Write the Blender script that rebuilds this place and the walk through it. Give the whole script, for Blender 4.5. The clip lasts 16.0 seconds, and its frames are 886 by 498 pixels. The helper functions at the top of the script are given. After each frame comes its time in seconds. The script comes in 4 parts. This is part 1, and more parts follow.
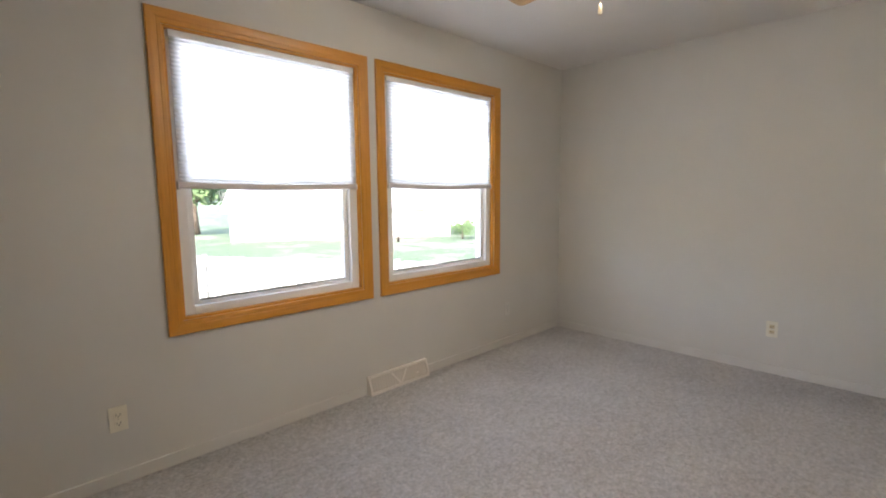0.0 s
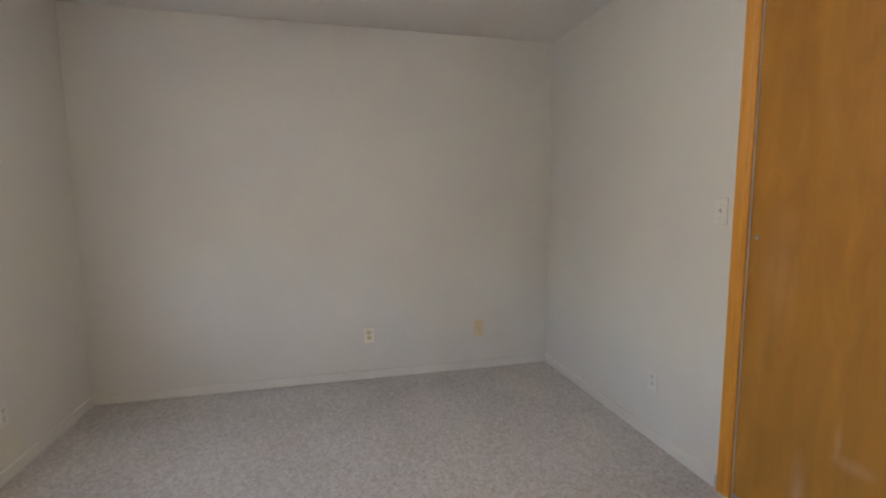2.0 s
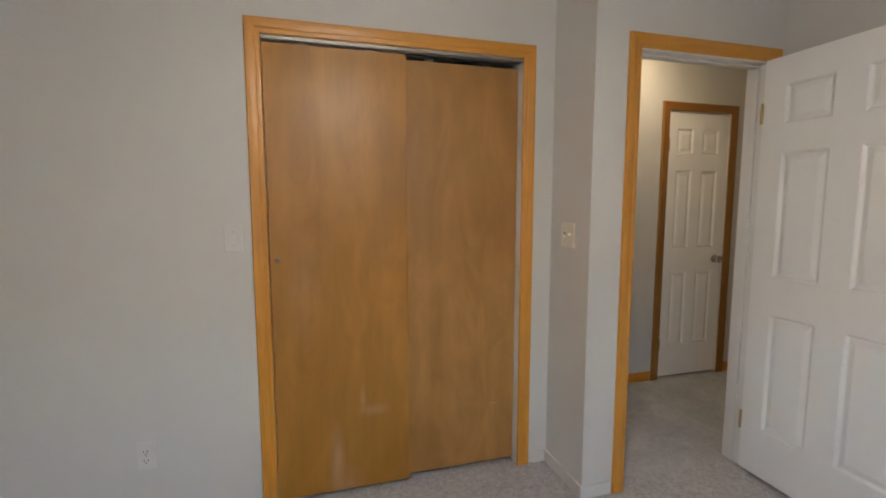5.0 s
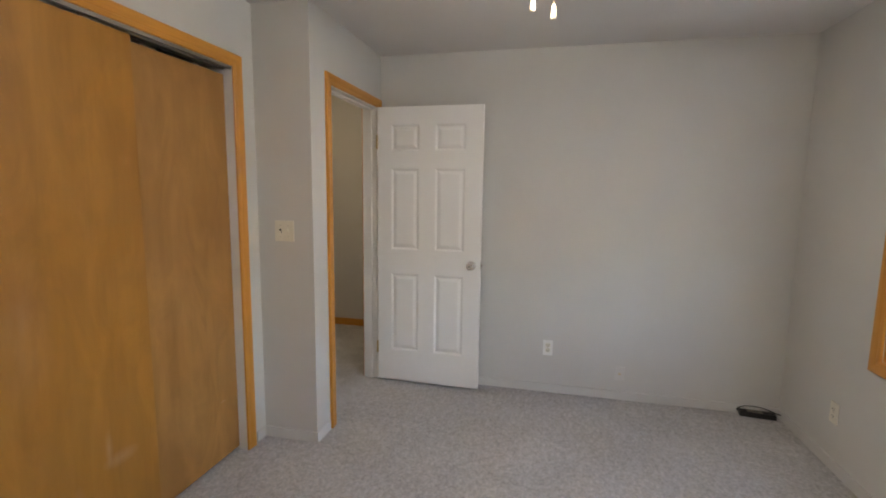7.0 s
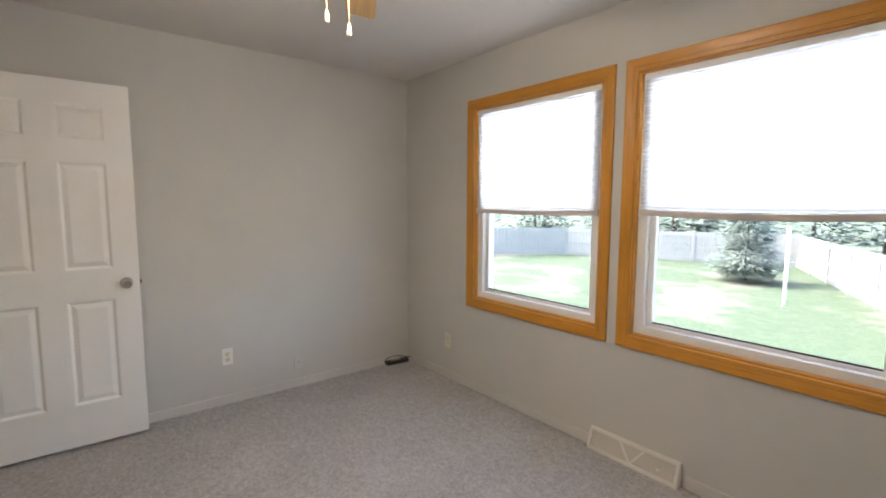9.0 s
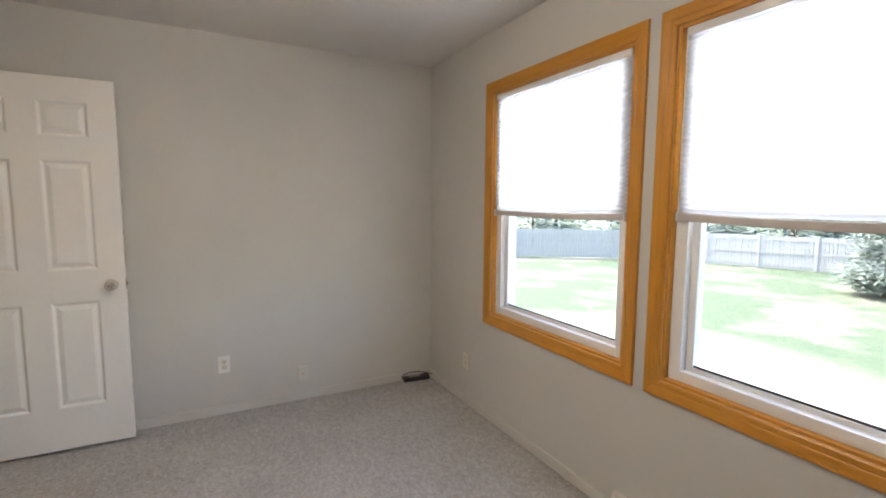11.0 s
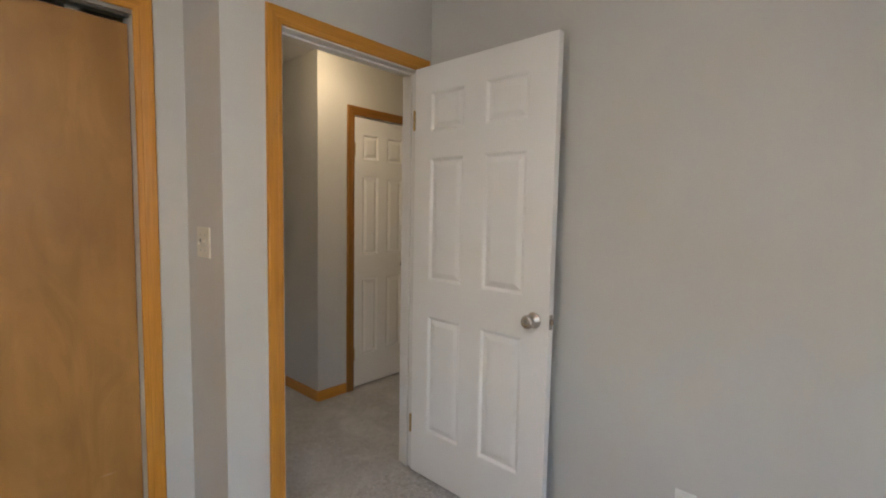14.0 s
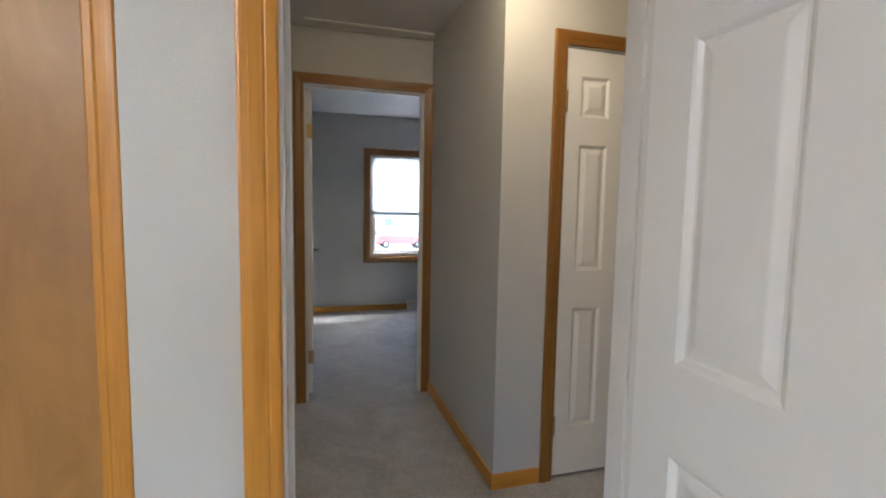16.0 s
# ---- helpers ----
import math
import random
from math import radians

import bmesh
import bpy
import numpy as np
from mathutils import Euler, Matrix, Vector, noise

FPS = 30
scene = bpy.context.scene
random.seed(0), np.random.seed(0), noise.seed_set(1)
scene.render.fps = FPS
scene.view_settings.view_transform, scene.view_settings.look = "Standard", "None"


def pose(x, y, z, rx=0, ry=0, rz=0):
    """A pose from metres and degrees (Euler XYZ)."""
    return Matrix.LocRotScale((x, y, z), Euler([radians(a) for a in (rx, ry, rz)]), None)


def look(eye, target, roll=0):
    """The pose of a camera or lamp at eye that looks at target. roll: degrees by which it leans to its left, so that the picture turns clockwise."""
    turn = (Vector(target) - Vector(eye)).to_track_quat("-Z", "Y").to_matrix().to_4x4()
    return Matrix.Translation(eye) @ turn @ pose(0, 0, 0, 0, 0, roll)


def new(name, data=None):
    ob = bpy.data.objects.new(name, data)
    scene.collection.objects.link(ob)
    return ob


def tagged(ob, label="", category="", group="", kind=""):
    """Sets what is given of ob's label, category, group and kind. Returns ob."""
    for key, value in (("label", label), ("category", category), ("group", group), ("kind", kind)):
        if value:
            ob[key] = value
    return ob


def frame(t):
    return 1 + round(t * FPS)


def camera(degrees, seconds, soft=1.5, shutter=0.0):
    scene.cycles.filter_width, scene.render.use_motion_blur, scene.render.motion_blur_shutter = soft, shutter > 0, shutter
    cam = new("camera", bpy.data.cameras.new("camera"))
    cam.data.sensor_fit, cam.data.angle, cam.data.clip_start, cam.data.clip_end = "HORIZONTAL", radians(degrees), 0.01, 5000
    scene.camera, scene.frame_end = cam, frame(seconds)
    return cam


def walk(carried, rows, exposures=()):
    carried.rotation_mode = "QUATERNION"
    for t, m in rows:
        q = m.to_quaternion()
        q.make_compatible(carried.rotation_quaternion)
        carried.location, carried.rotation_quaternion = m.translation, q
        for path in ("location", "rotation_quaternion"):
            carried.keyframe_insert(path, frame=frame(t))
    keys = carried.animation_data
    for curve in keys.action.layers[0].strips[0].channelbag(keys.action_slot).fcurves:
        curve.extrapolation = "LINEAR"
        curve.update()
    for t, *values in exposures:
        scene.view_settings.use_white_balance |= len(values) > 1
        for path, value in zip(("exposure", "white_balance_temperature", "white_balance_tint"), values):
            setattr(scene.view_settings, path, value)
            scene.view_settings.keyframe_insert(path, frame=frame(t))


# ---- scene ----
cam = camera(87.7, 16.0, 1.9)
PATH = [
    (0, (-0.090, 0.136, 1.280), (1.284, 1.573, 1.052), -0.6),
    (0.5, (0.041, 0.399, 1.316), (1.743, 1.421, 1.074), -0.1),
    (1, (0.268, 0.647, 1.263), (2.182, 1.18, 1.033), -0.1),
    (1.5, (0.471, 0.871, 1.274), (2.458, 0.883, 1.049), -0.3),
    (2, (0.536, 1.086, 1.293), (2.465, 0.606, 1.073), -0.3),
    (2.5, (0.544, 1.273, 1.345), (2.352, 0.445, 1.136), -0.1),
    (3, (0.783, 1.572, 1.403), (2.264, 0.246, 1.182), -0.3),
    (3.5, (1.07, 1.723, 1.426), (2.113, 0.031, 1.207), 0.1),
    (4, (1.396, 1.785, 1.405), (1.913, -0.136, 1.2), 0.3),
    (4.5, (1.627, 1.672, 1.402), (1.612, -0.315, 1.172), 0.1),
    (4.7, (1.72, 1.616, 1.386), (1.483, -0.357, 1.165), 0.1),
    (7, (2.975, 1.04, 1.46), (1.045, 0.592, 1.208), 0.8),
    (7.5, (3.027, 0.88, 1.378), (1.039, 0.863, 1.162), 0.8),
    (8, (3.037, 0.604, 1.399), (1.098, 1.038, 1.17), 0.5),
    (8.5, (2.994, 0.327, 1.391), (1.223, 1.235, 1.187), 0.5),
    (9, (2.992, 0.283, 1.4), (1.439, 1.528, 1.2), 0.2),
    (9.2, (3.005, 0.293, 1.408), (1.538, 1.639, 1.208), 0.2),
    (11.5, (2.800, 1.240, 1.400), (0.894, 1.790, 1.218), 0.2),
    (12, (2.608, 1.500, 1.352), (0.612, 1.542, 1.203), 0.2),
    (12.5, (2.315, 1.650, 1.379), (0.363, 1.252, 1.230), 0.45),
    (13, (1.998, 1.679, 1.414), (0.150, 0.934, 1.243), 0.8),
    (13.5, (1.690, 1.594, 1.383), (0.004, 0.530, 1.220), 0.9),
    (14, (1.375, 1.455, 1.357), (-0.103, 0.116, 1.197), 1.1),
    (14.5, (1.074, 1.310, 1.337), (-0.145, -0.267, 1.177), 1.1),
    (15, (0.808, 1.111, 1.330), (-0.168, -0.627, 1.168), 1.0),
    (15.5, (0.553, 0.884, 1.336), (-0.187, -0.966, 1.165), 1.0),
    (16, (0.416, 0.585, 1.303), (-0.140, -1.328, 1.130), 1.0),
]
EXPOSURES = [(0.0, 4.33, 6550, 10), (3.5, 4.30, 6350, 10), (7.0, 4.34, 6300, 10), (9.0, 4.34, 6550, 10), (12.5, 4.38, 6600, 10), (14.0, 4.34, 6400, 10), (16.0, 4.74, 5750, 9)]
walk(cam, [(t, look(eye, target, roll)) for t, eye, target, roll in PATH], EXPOSURES)

# ---- light of the sky and the sun behind thin cloud ----
world = bpy.data.worlds.new("sky")
scene.world = world
world.use_nodes = True
wn = world.node_tree
sky = wn.nodes.new("ShaderNodeTexSky")
sky.sky_type = "NISHITA"
sky.sun_disc = False
sky.sun_elevation, sky.sun_rotation = radians(48), radians(244)
sky.air_density, sky.dust_density, sky.ozone_density = 1.0, 4.0, 1.0
wn.links.new(sky.outputs["Color"], wn.nodes["Background"].inputs["Color"])
wn.nodes["Background"].inputs["Strength"].default_value = 0.092

sun = new("sun", bpy.data.lights.new("sun", "SUN"))
sun.data.energy, sun.data.angle, sun.data.color = 0.3, radians(14), (1.0, 0.96, 0.9)
sun.matrix_world = look((0, 0, 0), (-math.sin(radians(244)) * math.cos(radians(48)), -math.cos(radians(244)) * math.cos(radians(48)), -math.sin(radians(48))))
# glow of the fan bowl (added room fill) and of the hall dome
FAN_FILL, LAMP_HALL = 6.8, 1.3


def sky_lamp(x, y, turn, width, z0, z1, watts):
    """Daylight in the upper half of a window, between the shade and the glass."""
    a = new("window_daylight", bpy.data.lights.new("window_daylight", "AREA"))
    a.data.shape, a.data.size, a.data.size_y = "RECTANGLE", width, z1 - z0
    a.data.energy, a.data.color = watts, (0.95, 0.97, 1.0)
    a.matrix_world = pose(x, y, (z0 + z1) / 2, 90, 0, turn)


sky_lamp(1.020, 2.568 + 0.048, 180, 0.95, 1.37, 2.02, 1.45)
sky_lamp(2.2705, 2.568 + 0.048, 180, 1.00, 1.38, 2.02, 1.5)
sky_lamp(-0.785, -5.215 - 0.048, 0, 0.80, 1.28, 1.88, 2.2)


# ---- materials ----
def shader(name, rough=0.6, metal=0.0):
    m = bpy.data.materials.new(name)
    m.use_nodes = True
    b = m.node_tree.nodes["Principled BSDF"]
    b.inputs["Roughness"].default_value, b.inputs["Metallic"].default_value = rough, metal
    return m, m.node_tree, b


def node(nt, kind, **sockets):
    n = nt.nodes.new(kind)
    for key, value in sockets.items():
        n.inputs[key.replace("_", " ")].default_value = value
    return n


def noise_tex(nt, scale, detail=4.0, stretch=(1, 1, 1), rough=0.55, distort=0.0):
    co = nt.nodes.new("ShaderNodeTexCoord")
    mp = nt.nodes.new("ShaderNodeMapping")
    mp.inputs["Scale"].default_value = stretch
    nt.links.new(co.outputs["Object"], mp.inputs["Vector"])
    n = node(nt, "ShaderNodeTexNoise", Scale=scale, Detail=detail, Roughness=rough, Distortion=distort)
    nt.links.new(mp.outputs["Vector"], n.inputs["Vector"])
    return n.outputs["Fac"]


def ramp(nt, fac, stops):
    r = nt.nodes.new("ShaderNodeValToRGB")
    els = r.color_ramp.elements
    els[0].position, els[0].color = stops[0][0], (*stops[0][1], 1)
    els[1].position, els[1].color = stops[-1][0], (*stops[-1][1], 1)
    for p, c in stops[1:-1]:
        els.new(p).color = (*c, 1)
    nt.links.new(fac, r.inputs["Fac"])
    return r.outputs["Color"]


def mix(nt, fac, a, b, mode="MIX"):
    n = nt.nodes.new("ShaderNodeMix")
    n.data_type, n.blend_type = "RGBA", mode
    for sock, v in ((n.inputs[0], fac), (n.inputs[6], a), (n.inputs[7], b)):
        if isinstance(v, (int, float)):
            sock.default_value = v
        elif isinstance(v, tuple):
            sock.default_value = (*v, 1)
        else:
            nt.links.new(v, sock)
    return n.outputs[2]


def bump(nt, b, height, strength, distance):
    n = node(nt, "ShaderNodeBump", Strength=strength, Distance=distance)
    nt.links.new(height, n.inputs["Height"])
    nt.links.new(n.outputs["Normal"], b.inputs["Normal"])


def shade_of(c, k):
    return tuple(min(1.0, v * k) for v in c)


def paint(name, colour, rough=0.55, relief=0.25, scale=220, spread=0.05):
    m, nt, b = shader(name, rough)
    big = ramp(nt, noise_tex(nt, 1.7, 5), [(0.3, shade_of(colour, 1 - spread)), (0.7, shade_of(colour, 1 + spread))])
    nt.links.new(big, b.inputs["Base Color"])
    bump(nt, b, noise_tex(nt, scale, 3), relief, 0.002)
    return m


def wood(name, light, dark, axis, rough=0.38, fine=55, blotch=0.0, coat=0.2):
    m, nt, b = shader(name, rough)
    along = [1.0, 1.0, 1.0]
    along["xyz".index(axis)] = 0.045
    grain = noise_tex(nt, fine, 6, along, 0.6, 0.4)
    veins = noise_tex(nt, fine * 3.2, 3, along, 0.6)
    c = ramp(nt, grain, [(0.30, dark), (0.48, light), (0.72, shade_of(light, 1.12))])
    c = mix(nt, 0.22, c, ramp(nt, veins, [(0.35, shade_of(dark, 0.8)), (0.6, shade_of(light, 1.1))]))
    if blotch:
        wide = [1.0, 1.0, 1.0]
        wide["xyz".index(axis)] = 0.35
        c = mix(nt, ramp(nt, noise_tex(nt, 5.5, 5, wide, 0.6, 1.6), [(0.40, (0, 0, 0)), (0.62, (blotch, blotch, blotch))]), c, shade_of(light, 1.35))
        c = mix(nt, ramp(nt, noise_tex(nt, 2.3, 4, wide, 0.55, 0.6), [(0.42, (blotch, blotch, blotch)), (0.60, (0, 0, 0))]), c, shade_of(dark, 0.85))
    nt.links.new(c, b.inputs["Base Color"])
    bump(nt, b, veins, 0.18, 0.0012)
    b.inputs["Coat Weight"].default_value, b.inputs["Coat Roughness"].default_value = coat, 0.3
    return m


def spot(nt, centre, radii):
    """One at the centre of an ellipsoid, nought outside it."""
    co = nt.nodes.new("ShaderNodeTexCoord")
    mp = nt.nodes.new("ShaderNodeMapping")
    mp.inputs["Scale"].default_value = [1 / q for q in radii]
    mp.inputs["Location"].default_value = [-c / q for c, q in zip(centre, radii)]
    g = nt.nodes.new("ShaderNodeTexGradient")
    g.gradient_type = "SPHERICAL"
    nt.links.new(co.outputs["Object"], mp.inputs["Vector"])
    nt.links.new(mp.outputs["Vector"], g.inputs["Vector"])
    return g.outputs["Fac"]


def figure_veneer(m):
    """Cathedral figure of rotary-cut plywood, and the scuffs at the foot of the doors."""
    nt = m.node_tree
    sock = nt.nodes["Principled BSDF"].inputs["Base Color"]
    c = sock.links[0].from_socket
    rings = nt.nodes.new("ShaderNodeMath")
    rings.operation = "MULTIPLY"
    nt.links.new(noise_tex(nt, 2.6, 1.5, (1, 1, 0.30), 0.4, 0.5), rings.inputs[0])
    rings.inputs[1].default_value = 15.0
    fold = nt.nodes.new("ShaderNodeMath")
    fold.operation = "PINGPONG"
    nt.links.new(rings.outputs[0], fold.inputs[0])
    fold.inputs[1].default_value = 1.0
    c = mix(nt, 0.11, c, ramp(nt, fold.outputs[0], [(0.05, (0.25, 0.100, 0.008)), (0.45, (0.36, 0.166, 0.017)), (0.95, (0.48, 0.255, 0.045))]))
    worn = noise_tex(nt, 26, 4, (1, 1, 0.3))
    for centre, radii, k in (((1.775, -0.57, 0.17), (0.040, 0.3, 0.22), 0.75), ((1.735, -0.57, 0.05), (0.10, 0.3, 0.12), 0.35), ((1.600, -0.57, 0.40), (0.085, 0.3, 0.035), 0.55), ((1.650, -0.57, 0.46), (0.018, 0.3, 0.085), 0.5), ((0.975, -0.61, 0.335), (0.032, 0.3, 0.006), 0.9), ((1.90, -0.57, 1.0), (0.10, 0.3, 0.30), 0.25)):
        g = nt.nodes.new("ShaderNodeMath")
        g.operation = "MULTIPLY"
        nt.links.new(spot(nt, centre, radii), g.inputs[0])
        nt.links.new(worn, g.inputs[1])
        h = nt.nodes.new("ShaderNodeMath")
        h.operation, h.use_clamp = "MULTIPLY", True
        nt.links.new(g.outputs[0], h.inputs[0])
        h.inputs[1].default_value = 1.6 * k
        c = mix(nt, h.outputs[0], c, (0.52, 0.33, 0.20))
    nt.links.new(c, sock)


def plain(name, colour, rough=0.5, metal=0.0, spread=0.06, scale=14):
    m, nt, b = shader(name, rough, metal)
    c = ramp(nt, noise_tex(nt, scale, 4), [(0.3, shade_of(colour, 1 - spread)), (0.7, shade_of(colour, 1 + spread))])
    nt.links.new(c, b.inputs["Base Color"])
    return m


def carpet(name, colour, worn=0.40):
    """Cut pile: twisted tufts of light and dark yarn, brushed into broad patches by feet."""
    m, nt, b = shader(name, 0.95)
    tuft = noise_tex(nt, 210, 2, (1, 1, 1), 0.6)
    clump = noise_tex(nt, 62, 4, (1, 1, 1), 0.62, 0.3)
    fleck = noise_tex(nt, 26, 4, (1, 1, 1), 0.6)
    tread = noise_tex(nt, 3.2, 5, (1, 1, 1), 0.6, 0.8)
    lane = noise_tex(nt, 1.1, 3, (1, 0.45, 1), 0.5, 0.5)
    cool = (colour[0] * 0.93, colour[1] * 1.0, colour[2] * 1.08)
    c = ramp(nt, tuft, [(0.34, shade_of(colour, 0.50)), (0.5, colour), (0.66, shade_of(cool, 1.42))])
    c = mix(nt, 0.60, c, ramp(nt, clump, [(0.40, shade_of(cool, 0.30)), (0.52, colour), (0.62, shade_of(colour, 1.65))]))
    c = mix(nt, 0.34, c, ramp(nt, fleck, [(0.40, shade_of(colour, 0.50)), (0.60, shade_of(cool, 1.45))]))
    c = mix(nt, worn, c, ramp(nt, tread, [(0.35, shade_of(colour, 0.62)), (0.65, shade_of(colour, 1.25))]))
    c = mix(nt, 0.25, c, ramp(nt, lane, [(0.40, shade_of(colour, 0.78)), (0.60, shade_of(colour, 1.12))]))
    nt.links.new(c, b.inputs["Base Color"])
    both = nt.nodes.new("ShaderNodeMath")
    nt.links.new(tuft, both.inputs[0])
    nt.links.new(clump, both.inputs[1])
    bump(nt, b, both.outputs[0], 1.0, 0.014)
    b.inputs["Sheen Weight"].default_value = 0.25
    return m


def glowing(name, colour, strength):
    m, nt, b = shader(name, 0.4)
    b.inputs["Base Color"].default_value = (0.9, 0.88, 0.82, 1)
    b.inputs["Emission Color"].default_value = (*colour, 1)
    b.inputs["Emission Strength"].default_value = strength
    return m


def foliage(name, dark, light):
    m, nt, b = shader(name, 0.7)
    geo = nt.nodes.new("ShaderNodeNewGeometry")
    c = ramp(nt, geo.outputs["Random Per Island"], [(0.0, dark), (1.0, light)])
    nt.links.new(mix(nt, 0.4, c, ramp(nt, noise_tex(nt, 1.5, 3), [(0.3, dark), (0.7, light)])), b.inputs["Base Color"])
    return m


WALL = paint("wall_paint", (0.592, 0.575, 0.542), 0.6, 0.30, 260, 0.03)
CEIL = paint("ceiling_paint", (0.70, 0.675, 0.645), 0.85, 0.5, 90, 0.03)
BASE = paint("baseboard_paint", (0.62, 0.60, 0.57), 0.45, 0.12, 120, 0.05)
DOOR_WHITE = paint("white_door_paint", (0.84, 0.825, 0.80), 0.4, 0.14, 160, 0.02)
JAMB = paint("white_jamb_paint", (0.74, 0.72, 0.69), 0.45, 0.2, 120, 0.05)
VINYL = paint("white_vinyl", (0.80, 0.79, 0.78), 0.35, 0.05, 80, 0.02)
OAK_X = wood("oak_trim_across", (0.585, 0.258, 0.030), (0.48, 0.190, 0.018), "x")
OAK_Y = wood("oak_trim_deep", (0.585, 0.258, 0.030), (0.48, 0.190, 0.018), "y")
OAK_Z = wood("oak_trim_upright", (0.585, 0.258, 0.030), (0.48, 0.190, 0.018), "z")
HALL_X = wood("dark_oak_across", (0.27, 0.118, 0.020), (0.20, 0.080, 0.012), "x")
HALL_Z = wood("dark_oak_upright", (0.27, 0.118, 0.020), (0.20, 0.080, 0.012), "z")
VENEER = wood("closet_veneer", (0.372, 0.170, 0.022), (0.318, 0.136, 0.015), "z", 0.42, 9, 0.48, 0.12)
VENEER_PALE = wood("pale_closet_veneer", (0.365, 0.183, 0.050), (0.320, 0.152, 0.036), "z", 0.42, 7, 0.62, 0.12)
figure_veneer(VENEER)
figure_veneer(VENEER_PALE)
BLADE = wood("fan_blade_oak", (0.50, 0.31, 0.13), (0.38, 0.22, 0.08), "x", 0.4)
CARPET = carpet("grey_beige_carpet", (0.57, 0.532, 0.512), 0.24)
# Hall copy of the bedroom carpet, its tone set for the dim hall light.
HALL_CARPET = carpet("hall_toned_carpet", (0.57, 0.545, 0.53), 0.55)
IVORY = plain("ivory_plastic", (0.72, 0.68, 0.57), 0.4)
ALMOND = plain("almond_plastic", (0.60, 0.50, 0.33), 0.4)
WHITE_PLASTIC = plain("white_plastic", (0.80, 0.79, 0.76), 0.35)
DARK = plain("dark_slot", (0.03, 0.027, 0.024), 0.6)
BLACK = plain("black_plastic", (0.022, 0.02, 0.02), 0.35)
NICKEL = plain("brushed_nickel", (0.62, 0.58, 0.53), 0.22, 1.0, 0.05, 90)
STEEL = plain("dull_steel", (0.42, 0.38, 0.32), 0.35, 1.0)
BRASS = plain("aged_brass", (0.50, 0.36, 0.16), 0.35, 1.0)
ALU = plain("aluminium_track", (0.40, 0.385, 0.35), 0.5, 1.0)
RAIL = plain("shade_rail", (0.60, 0.545, 0.52), 0.4)
REGISTER = paint("register_enamel", (0.80, 0.76, 0.71), 0.4, 0.1, 150, 0.05)
REGISTER_IN = paint("register_grille", (0.64, 0.60, 0.55), 0.5, 0.1, 150, 0.06)
GLASS_FILL = glowing("opal_glass", (1.0, 0.90, 0.77), FAN_FILL)
HALL_GLASS = glowing("hall_opal_glass", (1.0, 0.77, 0.48), LAMP_HALL)
FOB = plain("ivory_fob", (0.62, 0.53, 0.38), 0.35)
GRASS_LIGHT = foliage("needles", (0.105, 0.140, 0.118), (0.205, 0.25, 0.215))
LEAF = foliage("leaves", (0.045, 0.085, 0.025), (0.11, 0.17, 0.06))
TWIG = foliage("reddish_twigs", (0.14, 0.09, 0.075), (0.27, 0.19, 0.165))
BARK = plain("bark", (0.11, 0.08, 0.06), 0.9, 0.0, 0.3, 9)
FENCE = wood("weathered_fence", (0.27, 0.265, 0.258), (0.20, 0.197, 0.19), "z", 0.8, 30)
SIDING = paint("white_siding", (0.72, 0.71, 0.69), 0.6, 0.1, 30, 0.05)
SHINGLE = paint("grey_shingle", (0.22, 0.22, 0.225), 0.9, 0.6, 12, 0.15)
CONCRETE = paint("pale_concrete", (0.48, 0.46, 0.43), 0.9, 0.4, 40, 0.10)
# Far glass: the pale grey paints in the reflected sky.
SKY_PANE = plain("far_sky_pane", (0.30, 0.32, 0.34), 0.05)
CAR_RED = plain("red_car_paint", (0.40, 0.13, 0.11), 0.25)
CAR_GREY = plain("silver_car_paint", (0.45, 0.46, 0.48), 0.25, 0.3)
TYRE = plain("tyre_rubber", (0.03, 0.03, 0.03), 0.8)

GLASS, gt, gb = shader("window_glass", 0.0)
gb.inputs["Transmission Weight"].default_value, gb.inputs["IOR"].default_value = 1.0, 1.05
gb.inputs["Base Color"].default_value = (0.97, 0.99, 0.985, 1)

FABRIC, ft, fb = shader("cellular_fabric", 0.9)
fb.inputs["Base Color"].default_value = (0.88, 0.88, 0.88, 1)
tr = node(ft, "ShaderNodeBsdfTranslucent", Color=(0.43, 0.44, 0.46, 1))
bl = node(ft, "ShaderNodeMixShader", Fac=0.75)
ft.links.new(fb.outputs[0], bl.inputs[1])
ft.links.new(tr.outputs[0], bl.inputs[2])
ft.links.new(bl.outputs[0], ft.nodes["Material Output"].inputs["Surface"])
bump(ft, fb, noise_tex(ft, 300, 2), 0.2, 0.001)

LAWN, lt, lb = shader("lawn", 0.95)
green = ramp(lt, noise_tex(lt, 9, 6), [(0.3, (0.032, 0.060, 0.027)), (0.7, (0.058, 0.086, 0.047))])
bare = ramp(lt, noise_tex(lt, 0.35, 6, (1, 1, 1), 0.6), [(0.50, (0, 0, 0)), (0.66, (0.75, 0.75, 0.75))])
tufts = ramp(lt, noise_tex(lt, 2.6, 6, (1, 1, 1), 0.65), [(0.42, (0, 0, 0)), (0.72, (0.38, 0.38, 0.38))])
ground_c = mix(lt, tufts, green, (0.090, 0.100, 0.068))
ground_c = mix(lt, bare, ground_c, (0.17, 0.16, 0.135))
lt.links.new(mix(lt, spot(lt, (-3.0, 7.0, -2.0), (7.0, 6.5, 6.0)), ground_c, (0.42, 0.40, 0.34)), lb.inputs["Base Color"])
bump(lt, lb, noise_tex(lt, 30, 4), 0.8, 0.05)


